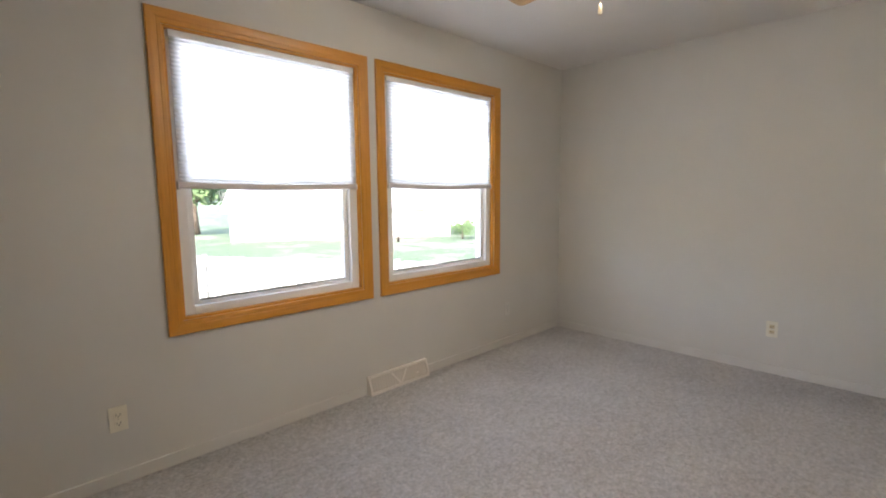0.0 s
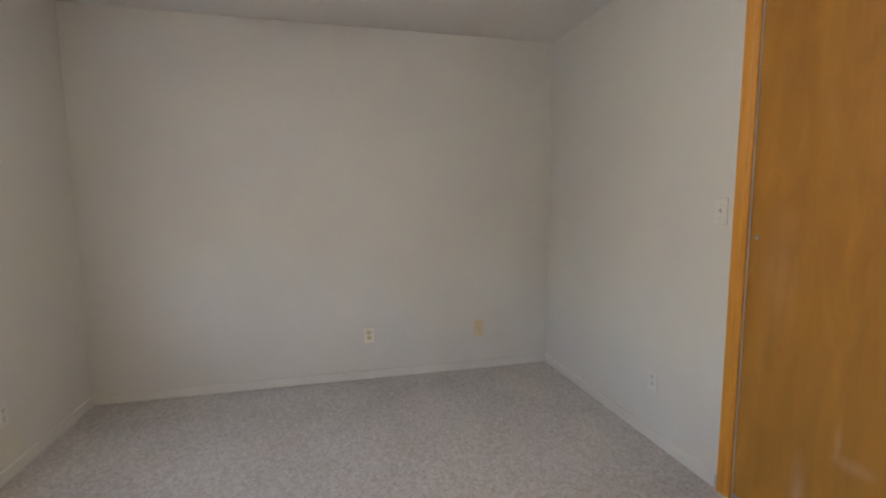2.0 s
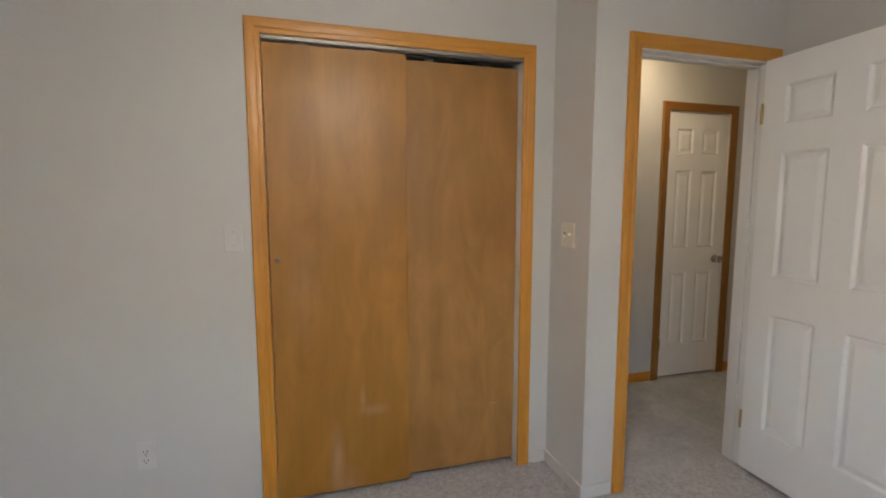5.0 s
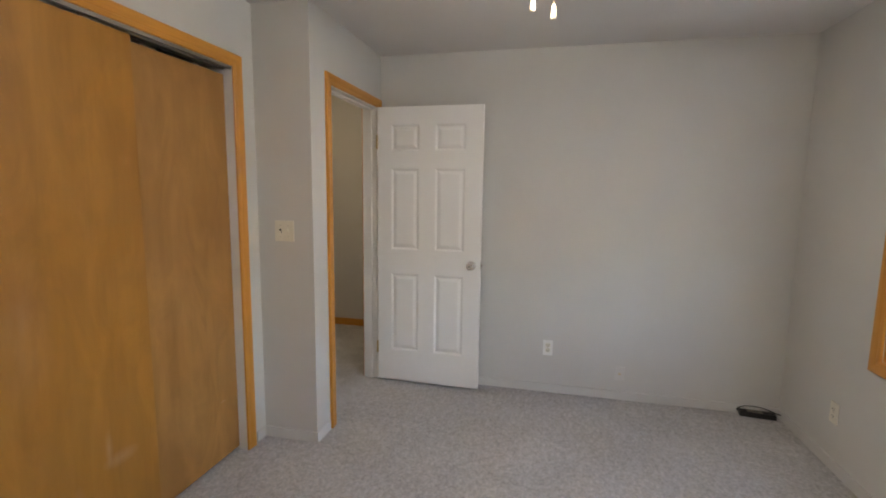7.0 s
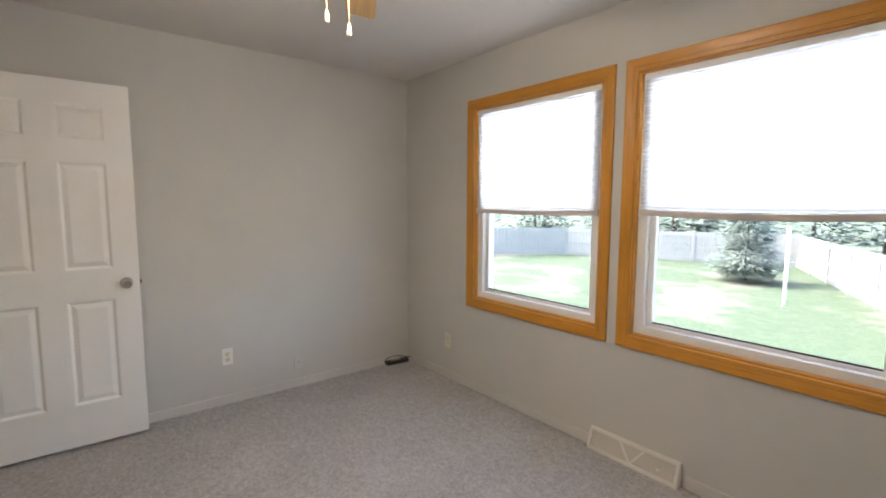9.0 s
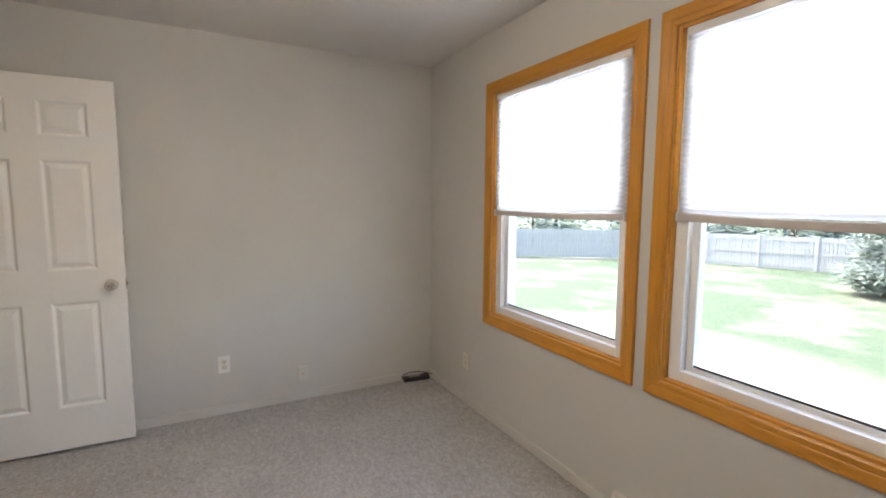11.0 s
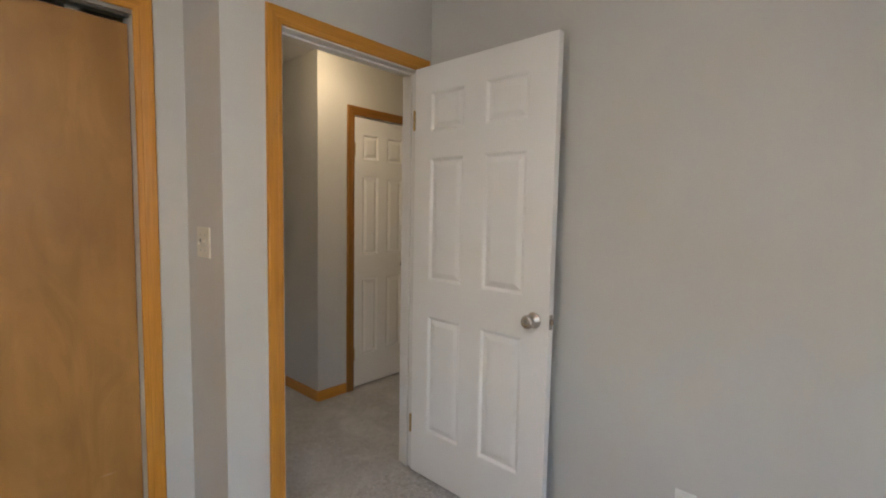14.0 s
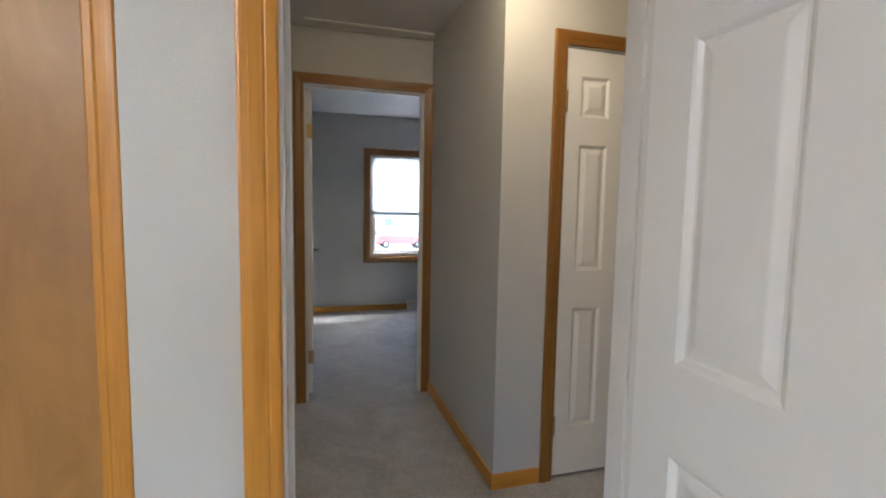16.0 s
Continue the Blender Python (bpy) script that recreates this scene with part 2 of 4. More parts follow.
# ---- mesh tools ----
def box(bm, a, b, bevel=0.0):
    lo = [min(p, q) for p, q in zip(a, b)]
    hi = [max(p, q) for p, q in zip(a, b)]
    m = Matrix.LocRotScale([(p + q) / 2 for p, q in zip(lo, hi)], None, [q - p for p, q in zip(lo, hi)])
    made = bmesh.ops.create_cube(bm, size=1.0, matrix=m)["verts"]
    if bevel:
        edges = {e for v in made for e in v.link_edges}
        bmesh.ops.bevel(bm, geom=list(edges), offset=bevel, segments=2, affect="EDGES", profile=0.6)
    return bm


def boxes(*pairs, bevel=0.0):
    bm = bmesh.new()
    for a, b in pairs:
        box(bm, a, b, bevel)
    return bm


def lathe(profile, segs=24, m=None):
    """Turns (radius, height) about z."""
    bm = bmesh.new()
    rings = []
    for r, z in profile:
        if r < 1e-6:
            rings.append([bm.verts.new((0, 0, z))])
        else:
            rings.append([bm.verts.new((r * math.cos(2 * math.pi * k / segs), r * math.sin(2 * math.pi * k / segs), z)) for k in range(segs)])
    for lo, hi in zip(rings, rings[1:]):
        for k in range(segs):
            j = (k + 1) % segs
            face = [lo[k % len(lo)], lo[j % len(lo)], hi[j % len(hi)], hi[k % len(hi)]]
            face = list(dict.fromkeys(face))
            if len(face) > 2:
                bm.faces.new(face)
    bmesh.ops.recalc_face_normals(bm, faces=bm.faces)
    if m:
        bm.transform(m)
    for f in bm.faces:
        f.smooth = True
    return bm


def prism(points, y0, y1):
    """A polygon in x and z, drawn out along y."""
    bm = bmesh.new()
    a = [bm.verts.new((x, y0, z)) for x, z in points]
    b = [bm.verts.new((x, y1, z)) for x, z in points]
    n = len(points)
    bm.faces.new(a)
    bm.faces.new(b[::-1])
    for k in range(n):
        bm.faces.new((a[k], b[k], b[(k + 1) % n], a[(k + 1) % n]))
    bmesh.ops.recalc_face_normals(bm, faces=bm.faces)
    return bm


def part(name, bm, material, parent=None, label="", m=None):
    me = bpy.data.meshes.new(name)
    bm.to_mesh(me)
    bm.free()
    me.materials.append(material)
    ob = new(name, me)
    ob.parent = parent
    if m is not None:
        ob.matrix_basis = m
    return tagged(ob, label)


def thing(name, label, category, m=None, group="", kind=""):
    ob = new(name)
    ob.empty_display_size = 0.1
    if m is not None:
        ob.matrix_basis = m
    return tagged(ob, label, category, group, kind)


def structure(name, bm, material, label, category):
    return tagged(part(name, bm, material), label, category, "", "structure")


PROFILE = [(0.0, 0.0), (0.0, 0.008), (0.004, 0.0110), (0.019, 0.0125), (0.022, 0.0112), (0.026, 0.0132), (0.046, 0.0162), (0.060, 0.0168), (0.064, 0.0155), (0.066, 0.012), (0.066, 0.0)]


def casing(p0, p1, outward, mitre0, mitre1, scale=1.0):
    """A moulded board from p0 to p1 (x, z of its inner edge), on a wall that faces -y."""
    bm = bmesh.new()
    d = Vector((p1[0] - p0[0], 0, p1[1] - p0[1])).normalized()
    o = Vector((outward[0], 0, outward[1]))
    ends = []
    for p, s, mit in ((p0, -1, mitre0), (p1, 1, mitre1)):
        ends.append([bm.verts.new(Vector((p[0], 0, p[1])) + o * u * scale + d * (s * u * scale * mit) + Vector((0, -h, 0))) for u, h in PROFILE])
    n = len(PROFILE)
    for k in range(n):
        bm.faces.new((ends[0][k], ends[0][(k + 1) % n], ends[1][(k + 1) % n], ends[1][k]))
    bm.faces.new(ends[0])
    bm.faces.new(ends[1][::-1])
    bmesh.ops.recalc_face_normals(bm, faces=bm.faces)
    return bm


# ---- the plan, in metres ----
N, E, S, W = 2.568, 3.785, -0.560, -0.360     # the room's inner faces
JX, JY = 0.687, -0.222                        # the wall that juts out beside the closet
DY = -0.332                                   # hall side of the door wall
TOP = 2.428
HX0, HX1 = -0.398, 0.560                      # the passage
HY, FY = -1.318, -2.530                       # hall closet wall, far door wall
WEST_END = -1.530
FAR_N, FAR_S, FAR_W, FAR_E = -2.640, -5.215, -2.60, 1.05
T = 0.12
OUT_N, OUT_E, OUT_S, OUT_W = N + 0.16, E + 0.16, FAR_S - 0.16, FAR_W - 0.16
WIN_A, WIN_B, WIN_Z = (0.502, 1.537), (1.729, 2.812), (0.698, 2.062)
DOOR_X, DOOR_TOP = (-0.283, 0.467), 2.055
CLOSET_X, CLOSET_TOP = (0.842, 2.058), 2.082
HALL_DOOR_X = (-1.285, -0.690)
FAR_DOOR_X = (-0.350, 0.455)
FAR_TOP = 2.090
FAR_WIN_X, FAR_WIN_Z = (-1.27, -0.30), (0.680, 1.966)

SEAM = -0.277
structure("floor", boxes(((OUT_W, SEAM, -0.25), (OUT_E, OUT_N, 0.0)), ((JX - 0.06, OUT_S, -0.25), (OUT_E, SEAM, 0.0))), CARPET, "grey-beige cut-pile bedroom carpet", "floor")
structure("floor_hall", boxes(((OUT_W, OUT_S, -0.25), (JX - 0.06, SEAM, 0.0))), HALL_CARPET, "bedroom carpet carried into hall and far room, retoned for their light, more mottled", "floor")
structure("ceiling", boxes(((OUT_W, OUT_S, TOP), (OUT_E, OUT_N, TOP + 0.25))), CEIL, "flat off-white painted ceiling", "ceiling")


def pierced(a0, a1, b0, b1, z0, z1, holes, axis):
    """A wall from a0 to a1 along its axis, b0 to b1 thick, with holes (lo, hi, bottom, top)."""
    bm = bmesh.new()

    def put(lo, hi, zl, zh):
        if hi - lo > 1e-4 and zh - zl > 1e-4:
            box(bm, (lo, b0, zl) if axis == "x" else (b0, lo, zl), (hi, b1, zh) if axis == "x" else (b1, hi, zh))
    at = a0
    for lo, hi, zl, zh in sorted(holes):
        put(at, lo, z0, z1)
        put(lo, hi, z0, zl)
        put(lo, hi, zh, z1)
        at = hi
    put(at, a1, z0, z1)
    return bm


def wall(name, bm, label="plain greige painted wall"):
    return structure(name, bm, WALL, label, "wall")


wall("wall_north", pierced(OUT_W, OUT_E, N, OUT_N, 0, TOP, [(*WIN_A, *WIN_Z), (*WIN_B, *WIN_Z)], "x"), "greige painted outer wall with two oak-trimmed windows")
wall("wall_east", boxes(((E, OUT_S, 0), (OUT_E, N, TOP))))
wall("wall_closet", pierced(JX, E, S - T, S, 0, TOP, [(*CLOSET_X, 0, CLOSET_TOP)], "x"), "greige painted wall around the closet opening")
wall("wall_jog", boxes(((HX1, S - T, 0), (JX, DY, TOP)), ((HX1, DY, 0), (JX, JY, TOP))), "short greige wall jutting out beside the closet")
wall("wall_door", pierced(W, HX1, DY, JY, 0, TOP, [(*DOOR_X, 0, DOOR_TOP)], "x"), "greige painted wall around the bedroom doorway")
wall("wall_west", boxes(((W - T, JY, 0), (W, N, TOP))))
wall("wall_outer_west", boxes(((OUT_W, JY, 0), (OUT_W + T, N, TOP))))
wall("wall_hall_north", boxes(((OUT_W, DY, 0), (W, JY, TOP))))
wall("wall_hall_east", boxes(((HX1, FY, 0), (JX, S - T, TOP))))
wall("wall_closet_back", boxes(((JX, -1.30, 0), (E, -1.18, TOP))))
wall("wall_hall_closet", pierced(OUT_W, HX0, HY - T, HY, 0, TOP, [(*HALL_DOOR_X, 0, DOOR_TOP)], "x"), "greige painted hall wall around a closet door")
wall("wall_passage", boxes(((HX0 - T, FY, 0), (HX0, HY - T, TOP))))
wall("wall_hall_end", boxes(((WEST_END - T, HY, 0), (WEST_END, -0.82, TOP))))
wall("wall_stairwell", boxes(((OUT_W, HY, 0), (OUT_W + T, DY, TOP))))
wall("wall_knee", boxes(((-2.27, HY, 0), (-2.15, DY, 0.95))), "low greige half wall at the stairwell")
wall("wall_hall_back", boxes(((OUT_W, FY, 0), (OUT_W + T, HY - T, TOP))))
wall("wall_far_door", pierced(OUT_W, E, FAR_N, FY, 0, TOP, [(*FAR_DOOR_X, 0, FAR_TOP)], "x"), "greige painted wall around the far doorway")
wall("wall_far_south", pierced(OUT_W, OUT_E, OUT_S, FAR_S, 0, TOP, [(*FAR_WIN_X, *FAR_WIN_Z)], "x"), "greige painted outer wall of the far room")
wall("wall_far_west", boxes(((OUT_W, FAR_S, 0), (FAR_W, FAR_N, TOP))))
wall("wall_far_east", boxes(((FAR_E, FAR_S, 0), (FAR_E + T, FAR_N, TOP))))
structure("wall_lower_storey", boxes(((OUT_W, OUT_S, -2.05), (OUT_E, OUT_N, -0.25))), SIDING, "plain pale siding of the storey below", "wall")


# ---- skirting ----
def skirting(name, a, b, material, label):
    bm = boxes((a, b), bevel=0.003)
    return structure(name, bm, material, label, "baseboard")


def skirt_x(x0, x1, y, side, h=0.062, mat=BASE, label="low painted baseboard along the wall"):
    skirting("baseboard", (x0, y, 0.0), (x1, y + side * 0.011, h), mat, label)


def skirt_y(y0, y1, x, side, h=0.062, mat=BASE, label="low painted baseboard along the wall"):
    skirting("baseboard", (x, y0, 0.0), (x + side * 0.011, y1, h), mat, label)


skirt_x(W + 0.012, 1.515, N, -1)
skirt_x(2.065, E - 0.012, N, -1)
skirt_y(S, N, E, -1)
skirt_x(2.118, E - 0.012, S, 1)
skirt_x(JX + 0.012, 0.775, S, 1)
skirt_y(S, JY, JX, 1)
skirt_x(0.537, JX + 0.011, JY, 1)
skirt_y(JY, N, W, 1)
oakl = "varnished oak baseboard in the hall"
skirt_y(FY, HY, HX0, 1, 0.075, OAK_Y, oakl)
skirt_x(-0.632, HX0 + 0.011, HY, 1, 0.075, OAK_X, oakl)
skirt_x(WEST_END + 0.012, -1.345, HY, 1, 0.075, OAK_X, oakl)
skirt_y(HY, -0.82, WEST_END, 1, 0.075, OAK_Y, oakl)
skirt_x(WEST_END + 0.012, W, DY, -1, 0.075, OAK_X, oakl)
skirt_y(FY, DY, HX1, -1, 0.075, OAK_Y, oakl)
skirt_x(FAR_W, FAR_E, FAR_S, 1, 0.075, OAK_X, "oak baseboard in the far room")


# ---- windows: local x along the wall, room on -y, origin on the inner wall face at the floor ----
def window(name, m, width, z0, z1, label, oak_x, oak_z):
    h = width / 2
    w = thing(name, label, "window", m, "", "structure")
    part("casing_head", casing((-h, z1), (h, z1), (0, 1), 1, 1), oak_x, w, "varnished oak casing board")
    part("casing_sill", casing((-h, z0), (h, z0), (0, -1), 1, 1), oak_x, w, "varnished oak casing board")
    part("casing_side", casing((-h, z0), (-h, z1), (-1, 0), 1, 1), oak_z, w, "varnished oak casing board")
    part("casing_side", casing((h, z0), (h, z1), (1, 0), 1, 1), oak_z, w, "varnished oak casing board")
    e = 0.003
    part("oak_liner", boxes(((-h, e, z0), (-h + 0.012, 0.05, z1)), ((h - 0.012, e, z0), (h, 0.05, z1)), ((-h + 0.012, e, z0), (h - 0.012, 0.05, z0 + 0.012)), ((-h + 0.012, e, z1 - 0.012), (h - 0.012, 0.05, z1))), oak_x, w)
    a, t0, t1 = 0.064, 0.030, 0.145
    i = 0.012
    part("window_frame", boxes(((-h + i, t0, z0 + i), (-h + a, t1, z1 - i)), ((h - a, t0, z0 + i), (h - i, t1, z1 - i)), ((-h + a, t0, z0 + i), (h - a, t1, z0 + 0.055)), ((-h + a, t0, z1 - 0.055), (h - a, t1, z1 - i)), bevel=0.003), VINYL, w, "white vinyl window frame")
    mid = (z0 + z1) / 2
    for nm, y, lo, hi in (("sash", 0.060, z0 + 0.055, mid + 0.018), ("sash", 0.098, mid - 0.018, z1 - 0.055)):
        s, q = 0.030, h - a
        sash = part(nm, boxes(((-q, y, lo), (-q + s, y + 0.03, hi)), ((q - s, y, lo), (q, y + 0.03, hi)), ((-q + s, y, lo), (q - s, y + 0.03, lo + 0.018)), ((-q + s, y, hi - s), (q - s, y + 0.03, hi)), bevel=0.002), VINYL, w, "white vinyl sliding sash")
        pane = part("pane", boxes(((-q + s - 0.006, y + 0.012, lo + 0.013), (q - s + 0.006, y + 0.016, hi - s + 0.006))), GLASS, sash, "clear window glass")
        pane.visible_shadow = False
        part("gasket", boxes(((-q + s, y + 0.006, lo + 0.018), (q - s, y + 0.011, lo + 0.026))), DARK, sash)
    return w


def cellular_shade(m, width, z_top, z_bottom, label, sag=0.008):
    h = width / 2
    s = thing("cellular_shade", label, "window shade", m, "cellular shades")
    part("headrail", boxes(((-h, 0.006, z_top - 0.030), (h, 0.029, z_top)), bevel=0.003), VINYL, s, "white head rail")
    bm = bmesh.new()
    n = int((z_top - 0.03 - z_bottom - 0.028) / 0.019)
    for face, amp in ((0.0100, -0.0050), (0.0230, 0.0045)):
        prev = None
        for k in range(2 * n + 1):
            z = z_top - 0.03 - (z_top - 0.058 - z_bottom) * k / (2 * n)
            y = face + (amp if k % 2 else 0.0)
            row = [bm.verts.new((-h + 0.006 + (2 * h - 0.012) * j / 8, y + 0.0012 * math.sin(k * 0.6 + j), z - sag * 0.6 * (k / (2 * n)) * math.sin(math.pi * j / 8))) for j in range(9)]
            if prev:
                for j in range(8):
                    bm.faces.new((prev[j], prev[j + 1], row[j + 1], row[j]))
            prev = row
    part("fabric", bm, FABRIC, s, "white translucent honeycomb fabric")
    bm = bmesh.new()
    rings = []
    for j in range(13):
        x = -h + 2 * h * j / 12
        dz = -sag * math.sin(math.pi * j / 12)
        rings.append([bm.verts.new((x, y, z + dz + z_bottom)) for y, z in ((0.004, 0.004), (0.007, 0.0), (0.026, 0.0), (0.029, 0.004), (0.029, 0.026), (0.026, 0.030), (0.007, 0.030), (0.004, 0.026))])
    for p, q in zip(rings, rings[1:]):
        for k in range(8):
            bm.faces.new((p[k], p[(k + 1) % 8], q[(k + 1) % 8], q[k]))
    bm.faces.new(rings[0])
    bm.faces.new(rings[-1][::-1])
    bmesh.ops.recalc_face_normals(bm, faces=bm.faces)
    rail = part("bottom_rail", bm, RAIL, s, "pale pinkish-grey bottom rail")
    for x in (-h, h):
        part("end_cap", boxes(((x - 0.003, 0.003, z_bottom - 0.004), (x + 0.003, 0.030, z_bottom + 0.031)), bevel=0.001), WHITE_PLASTIC, rail, "white plastic end cap")
    return s


ca, cb, cf = sum(WIN_A) / 2, sum(WIN_B) / 2, sum(FAR_WIN_X) / 2
window("window_1", pose(ca, N, 0), WIN_A[1] - WIN_A[0], *WIN_Z, "white double-hung window with honey oak casing", OAK_X, OAK_Z)
window("window_2", pose(cb, N, 0), WIN_B[1] - WIN_B[0], *WIN_Z, "white double-hung window with honey oak casing", OAK_X, OAK_Z)
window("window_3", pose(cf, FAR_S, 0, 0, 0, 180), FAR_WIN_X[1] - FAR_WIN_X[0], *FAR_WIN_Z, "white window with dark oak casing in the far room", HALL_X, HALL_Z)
cellular_shade(pose(ca, N, 0), 0.985, WIN_Z[1] - 0.014, 1.330, "white cellular shade half lowered in the window")
cellular_shade(pose(cb, N, 0), 1.025, WIN_Z[1] - 0.014, 1.340, "white cellular shade half lowered in the window", 0.014)
cellular_shade(pose(cf, FAR_S, 0, 0, 0, 180), 0.925, FAR_WIN_Z[1] - 0.014, 1.225, "white cellular shade half lowered in the far room")


# ---- door linings and casings ----
def doorway(name, m, width, top, depth, label, oak_x, oak_z, back=True, stop=None, k=-0.010):
    """Origin at the opening's middle on the near wall face, which faces -y; the lining runs to +y."""
    h = width / 2
    d = thing(name, label, "door frame", m, "", "structure")
    sides = [pose(0, 0, 0)] + ([pose(0, depth, 0, 0, 0, 180)] if back else [])
    for p in sides:
        part("casing_head", casing((-h - k, top + k), (h + k, top + k), (0, 1), 1, 1, 0.95), oak_x, d, "varnished oak casing board", p)
        part("casing_side", casing((-h - k, 0), (-h - k, top + k), (-1, 0), 0, 1, 0.95), oak_z, d, "varnished oak casing board", p)
        part("casing_side", casing((h + k, 0), (h + k, top + k), (1, 0), 0, 1, 0.95), oak_z, d, "varnished oak casing board", p)
    e = -0.002
    j = 0.016
    part("jamb", boxes(((-h, e, 0), (-h + j, depth - e, top)), bevel=0.002), JAMB, d, "white painted jamb")
    part("jamb", boxes(((h - j, e, 0), (h, depth - e, top)), bevel=0.002), JAMB, d, "white painted jamb")
    part("head_jamb", boxes(((-h + j, e, top - j), (h - j, depth - e, top)), bevel=0.002), JAMB, d, "white painted head jamb")
    if stop is not None:
        part("door_stop", boxes(((-h + j, stop, 0), (-h + j + 0.010, stop + 0.03, top - j)), ((h - j - 0.010, stop, 0), (h - j, stop + 0.03, top - j)), ((-h + j + 0.010, stop, top - j - 0.010), (h - j - 0.010, stop + 0.03, top - j)), bevel=0.002), JAMB, d)
    return d


J = 0.016
dm = sum(DOOR_X) / 2
frame_1 = doorway("door_frame_1", pose(dm, JY, 0, 0, 0, 180), DOOR_X[1] - DOOR_X[0] + 2 * J - 0.024, DOOR_TOP + 0.004, JY - DY, "white door jamb with honey oak casing", OAK_X, OAK_Z, True, 0.040)
part("strike_plate", boxes(((-0.3645, 0.010, 0.915), (-0.362, 0.034, 0.985))), BRASS, frame_1, "brass strike plate")
hm = sum(HALL_DOOR_X) / 2
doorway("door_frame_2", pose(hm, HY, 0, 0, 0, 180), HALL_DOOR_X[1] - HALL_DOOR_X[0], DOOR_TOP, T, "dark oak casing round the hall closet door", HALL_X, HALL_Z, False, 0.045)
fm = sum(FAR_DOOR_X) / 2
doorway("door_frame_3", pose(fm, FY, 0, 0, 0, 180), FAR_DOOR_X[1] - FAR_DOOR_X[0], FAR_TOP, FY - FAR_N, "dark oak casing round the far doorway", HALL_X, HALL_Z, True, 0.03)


# ---- six-panel doors: hinge edge at the origin, leaf along +x, front on -y ----
def knob_mesh(side):
    prof = [(0.0, 0.0), (0.033, 0.0), (0.033, 0.004), (0.029, 0.009), (0.014, 0.012), (0.012, 0.024), (0.017, 0.030), (0.026, 0.036), (0.0285, 0.046), (0.0265, 0.056), (0.021, 0.061), (0.012, 0.062), (0.0105, 0.0595), (0.0, 0.0595)]
    return lathe(prof, 28, pose(0, 0, 0, 90 if side < 0 else -90))


def lever_mesh(side):
    bm = lathe([(0.0, 0.0), (0.031, 0.0), (0.031, 0.005), (0.026, 0.010), (0.011, 0.012), (0.010, 0.048), (0.0, 0.050)], 24, pose(0, 0, 0, 90 if side < 0 else -90))
    lo, hi = sorted((side * 0.040, side * 0.054))
    return box(bm, (-0.115, lo, -0.009), (0.012, hi, 0.009), 0.004)


def panel_door(name, m, width, height, label, hinge_z, lever=False):
    d = thing(name, label, "door", m, "", "structure")
    t, z0 = 0.0175, 0.018
    sx = width / 0.762
    cols = [(0.104 * sx, 0.311 * sx), (0.428 * sx, 0.642 * sx)]
    rows = [(0.255, 0.845), (1.022, 1.612), (1.735, 1.920)]
    paint_m = DOOR_WHITE
    xs = [0, cols[0][0], cols[0][1], cols[1][0], cols[1][1], width]
    pairs = [((xs[0], -t, z0), (xs[1], t, height)), ((xs[2], -t, z0), (xs[3], t, height)), ((xs[4], -t, z0), (xs[5], t, height))]
    zs = [z0, *[v for r in rows for v in r], height]
    for c0, c1 in cols:
        for k in range(0, 8, 2):
            pairs.append(((c0, -t, zs[k]), (c1, t, zs[k + 1])))
    part("leaf", boxes(*pairs), paint_m, d)
    for c0, c1 in cols:
        for r0, r1 in rows:
            bm = bmesh.new()
            for s in (-1, 1):
                loops = []
                for inset, dep in ((0.0, 0.0175), (0.006, 0.0150), (0.014, 0.0085), (0.020, 0.0085), (0.040, 0.0150), (0.044, 0.0155)):
                    loops.append([bm.verts.new((x, s * dep, z)) for x, z in ((c0 + inset, r0 + inset), (c1 - inset, r0 + inset), (c1 - inset, r1 - inset), (c0 + inset, r1 - inset))])
                for p, q in zip(loops, loops[1:]):
                    for k in range(4):
                        bm.faces.new((p[k], p[(k + 1) % 4], q[(k + 1) % 4], q[k]))
                bm.faces.new(loops[-1])
            bmesh.ops.recalc_face_normals(bm, faces=bm.faces)
            part("panel", bm, paint_m, d)
    for s in (-1, 1):
        if lever:
            part("lever_handle", lever_mesh(s), NICKEL, d, "satin nickel lever handle", pose(width - 0.062, s * t, 0.950))
            continue
        k = part("knob", knob_mesh(s), NICKEL, d, "round satin nickel knob", pose(width - 0.066, s * t, 0.930))
        part("keyhole", lathe([(0.0, 0.0), (0.009, 0.0), (0.008, 0.0025), (0.0, 0.0025)], 16, pose(0, 0, 0, 90 if s < 0 else -90)), STEEL, k, "", pose(0, s * 0.0595, 0))
    part("latch_plate", boxes(((width - 0.001, -0.0125, 0.900), (width + 0.0015, 0.0125, 0.960))), NICKEL, d, "nickel latch plate")
    part("latch_bolt", prism([(width + 0.001, 0.921), (width + 0.011, 0.921), (width + 0.011, 0.939), (width + 0.001, 0.939)], -0.006, 0.007), NICKEL, d)
    for z in hinge_z:
        hg = part("hinge", boxes(((-0.0015, -t - 0.004, z - 0.045), (0.0015, t - 0.006, z + 0.045))), BRASS, d, "dulled brass hinge")
        part("hinge_pin", lathe([(0, -0.05), (0.0045, -0.048), (0.006, -0.044), (0.006, 0.044), (0.0045, 0.048), (0, 0.05)], 12), BRASS, hg, "", pose(-0.002, -t - 0.005, z))
    return d


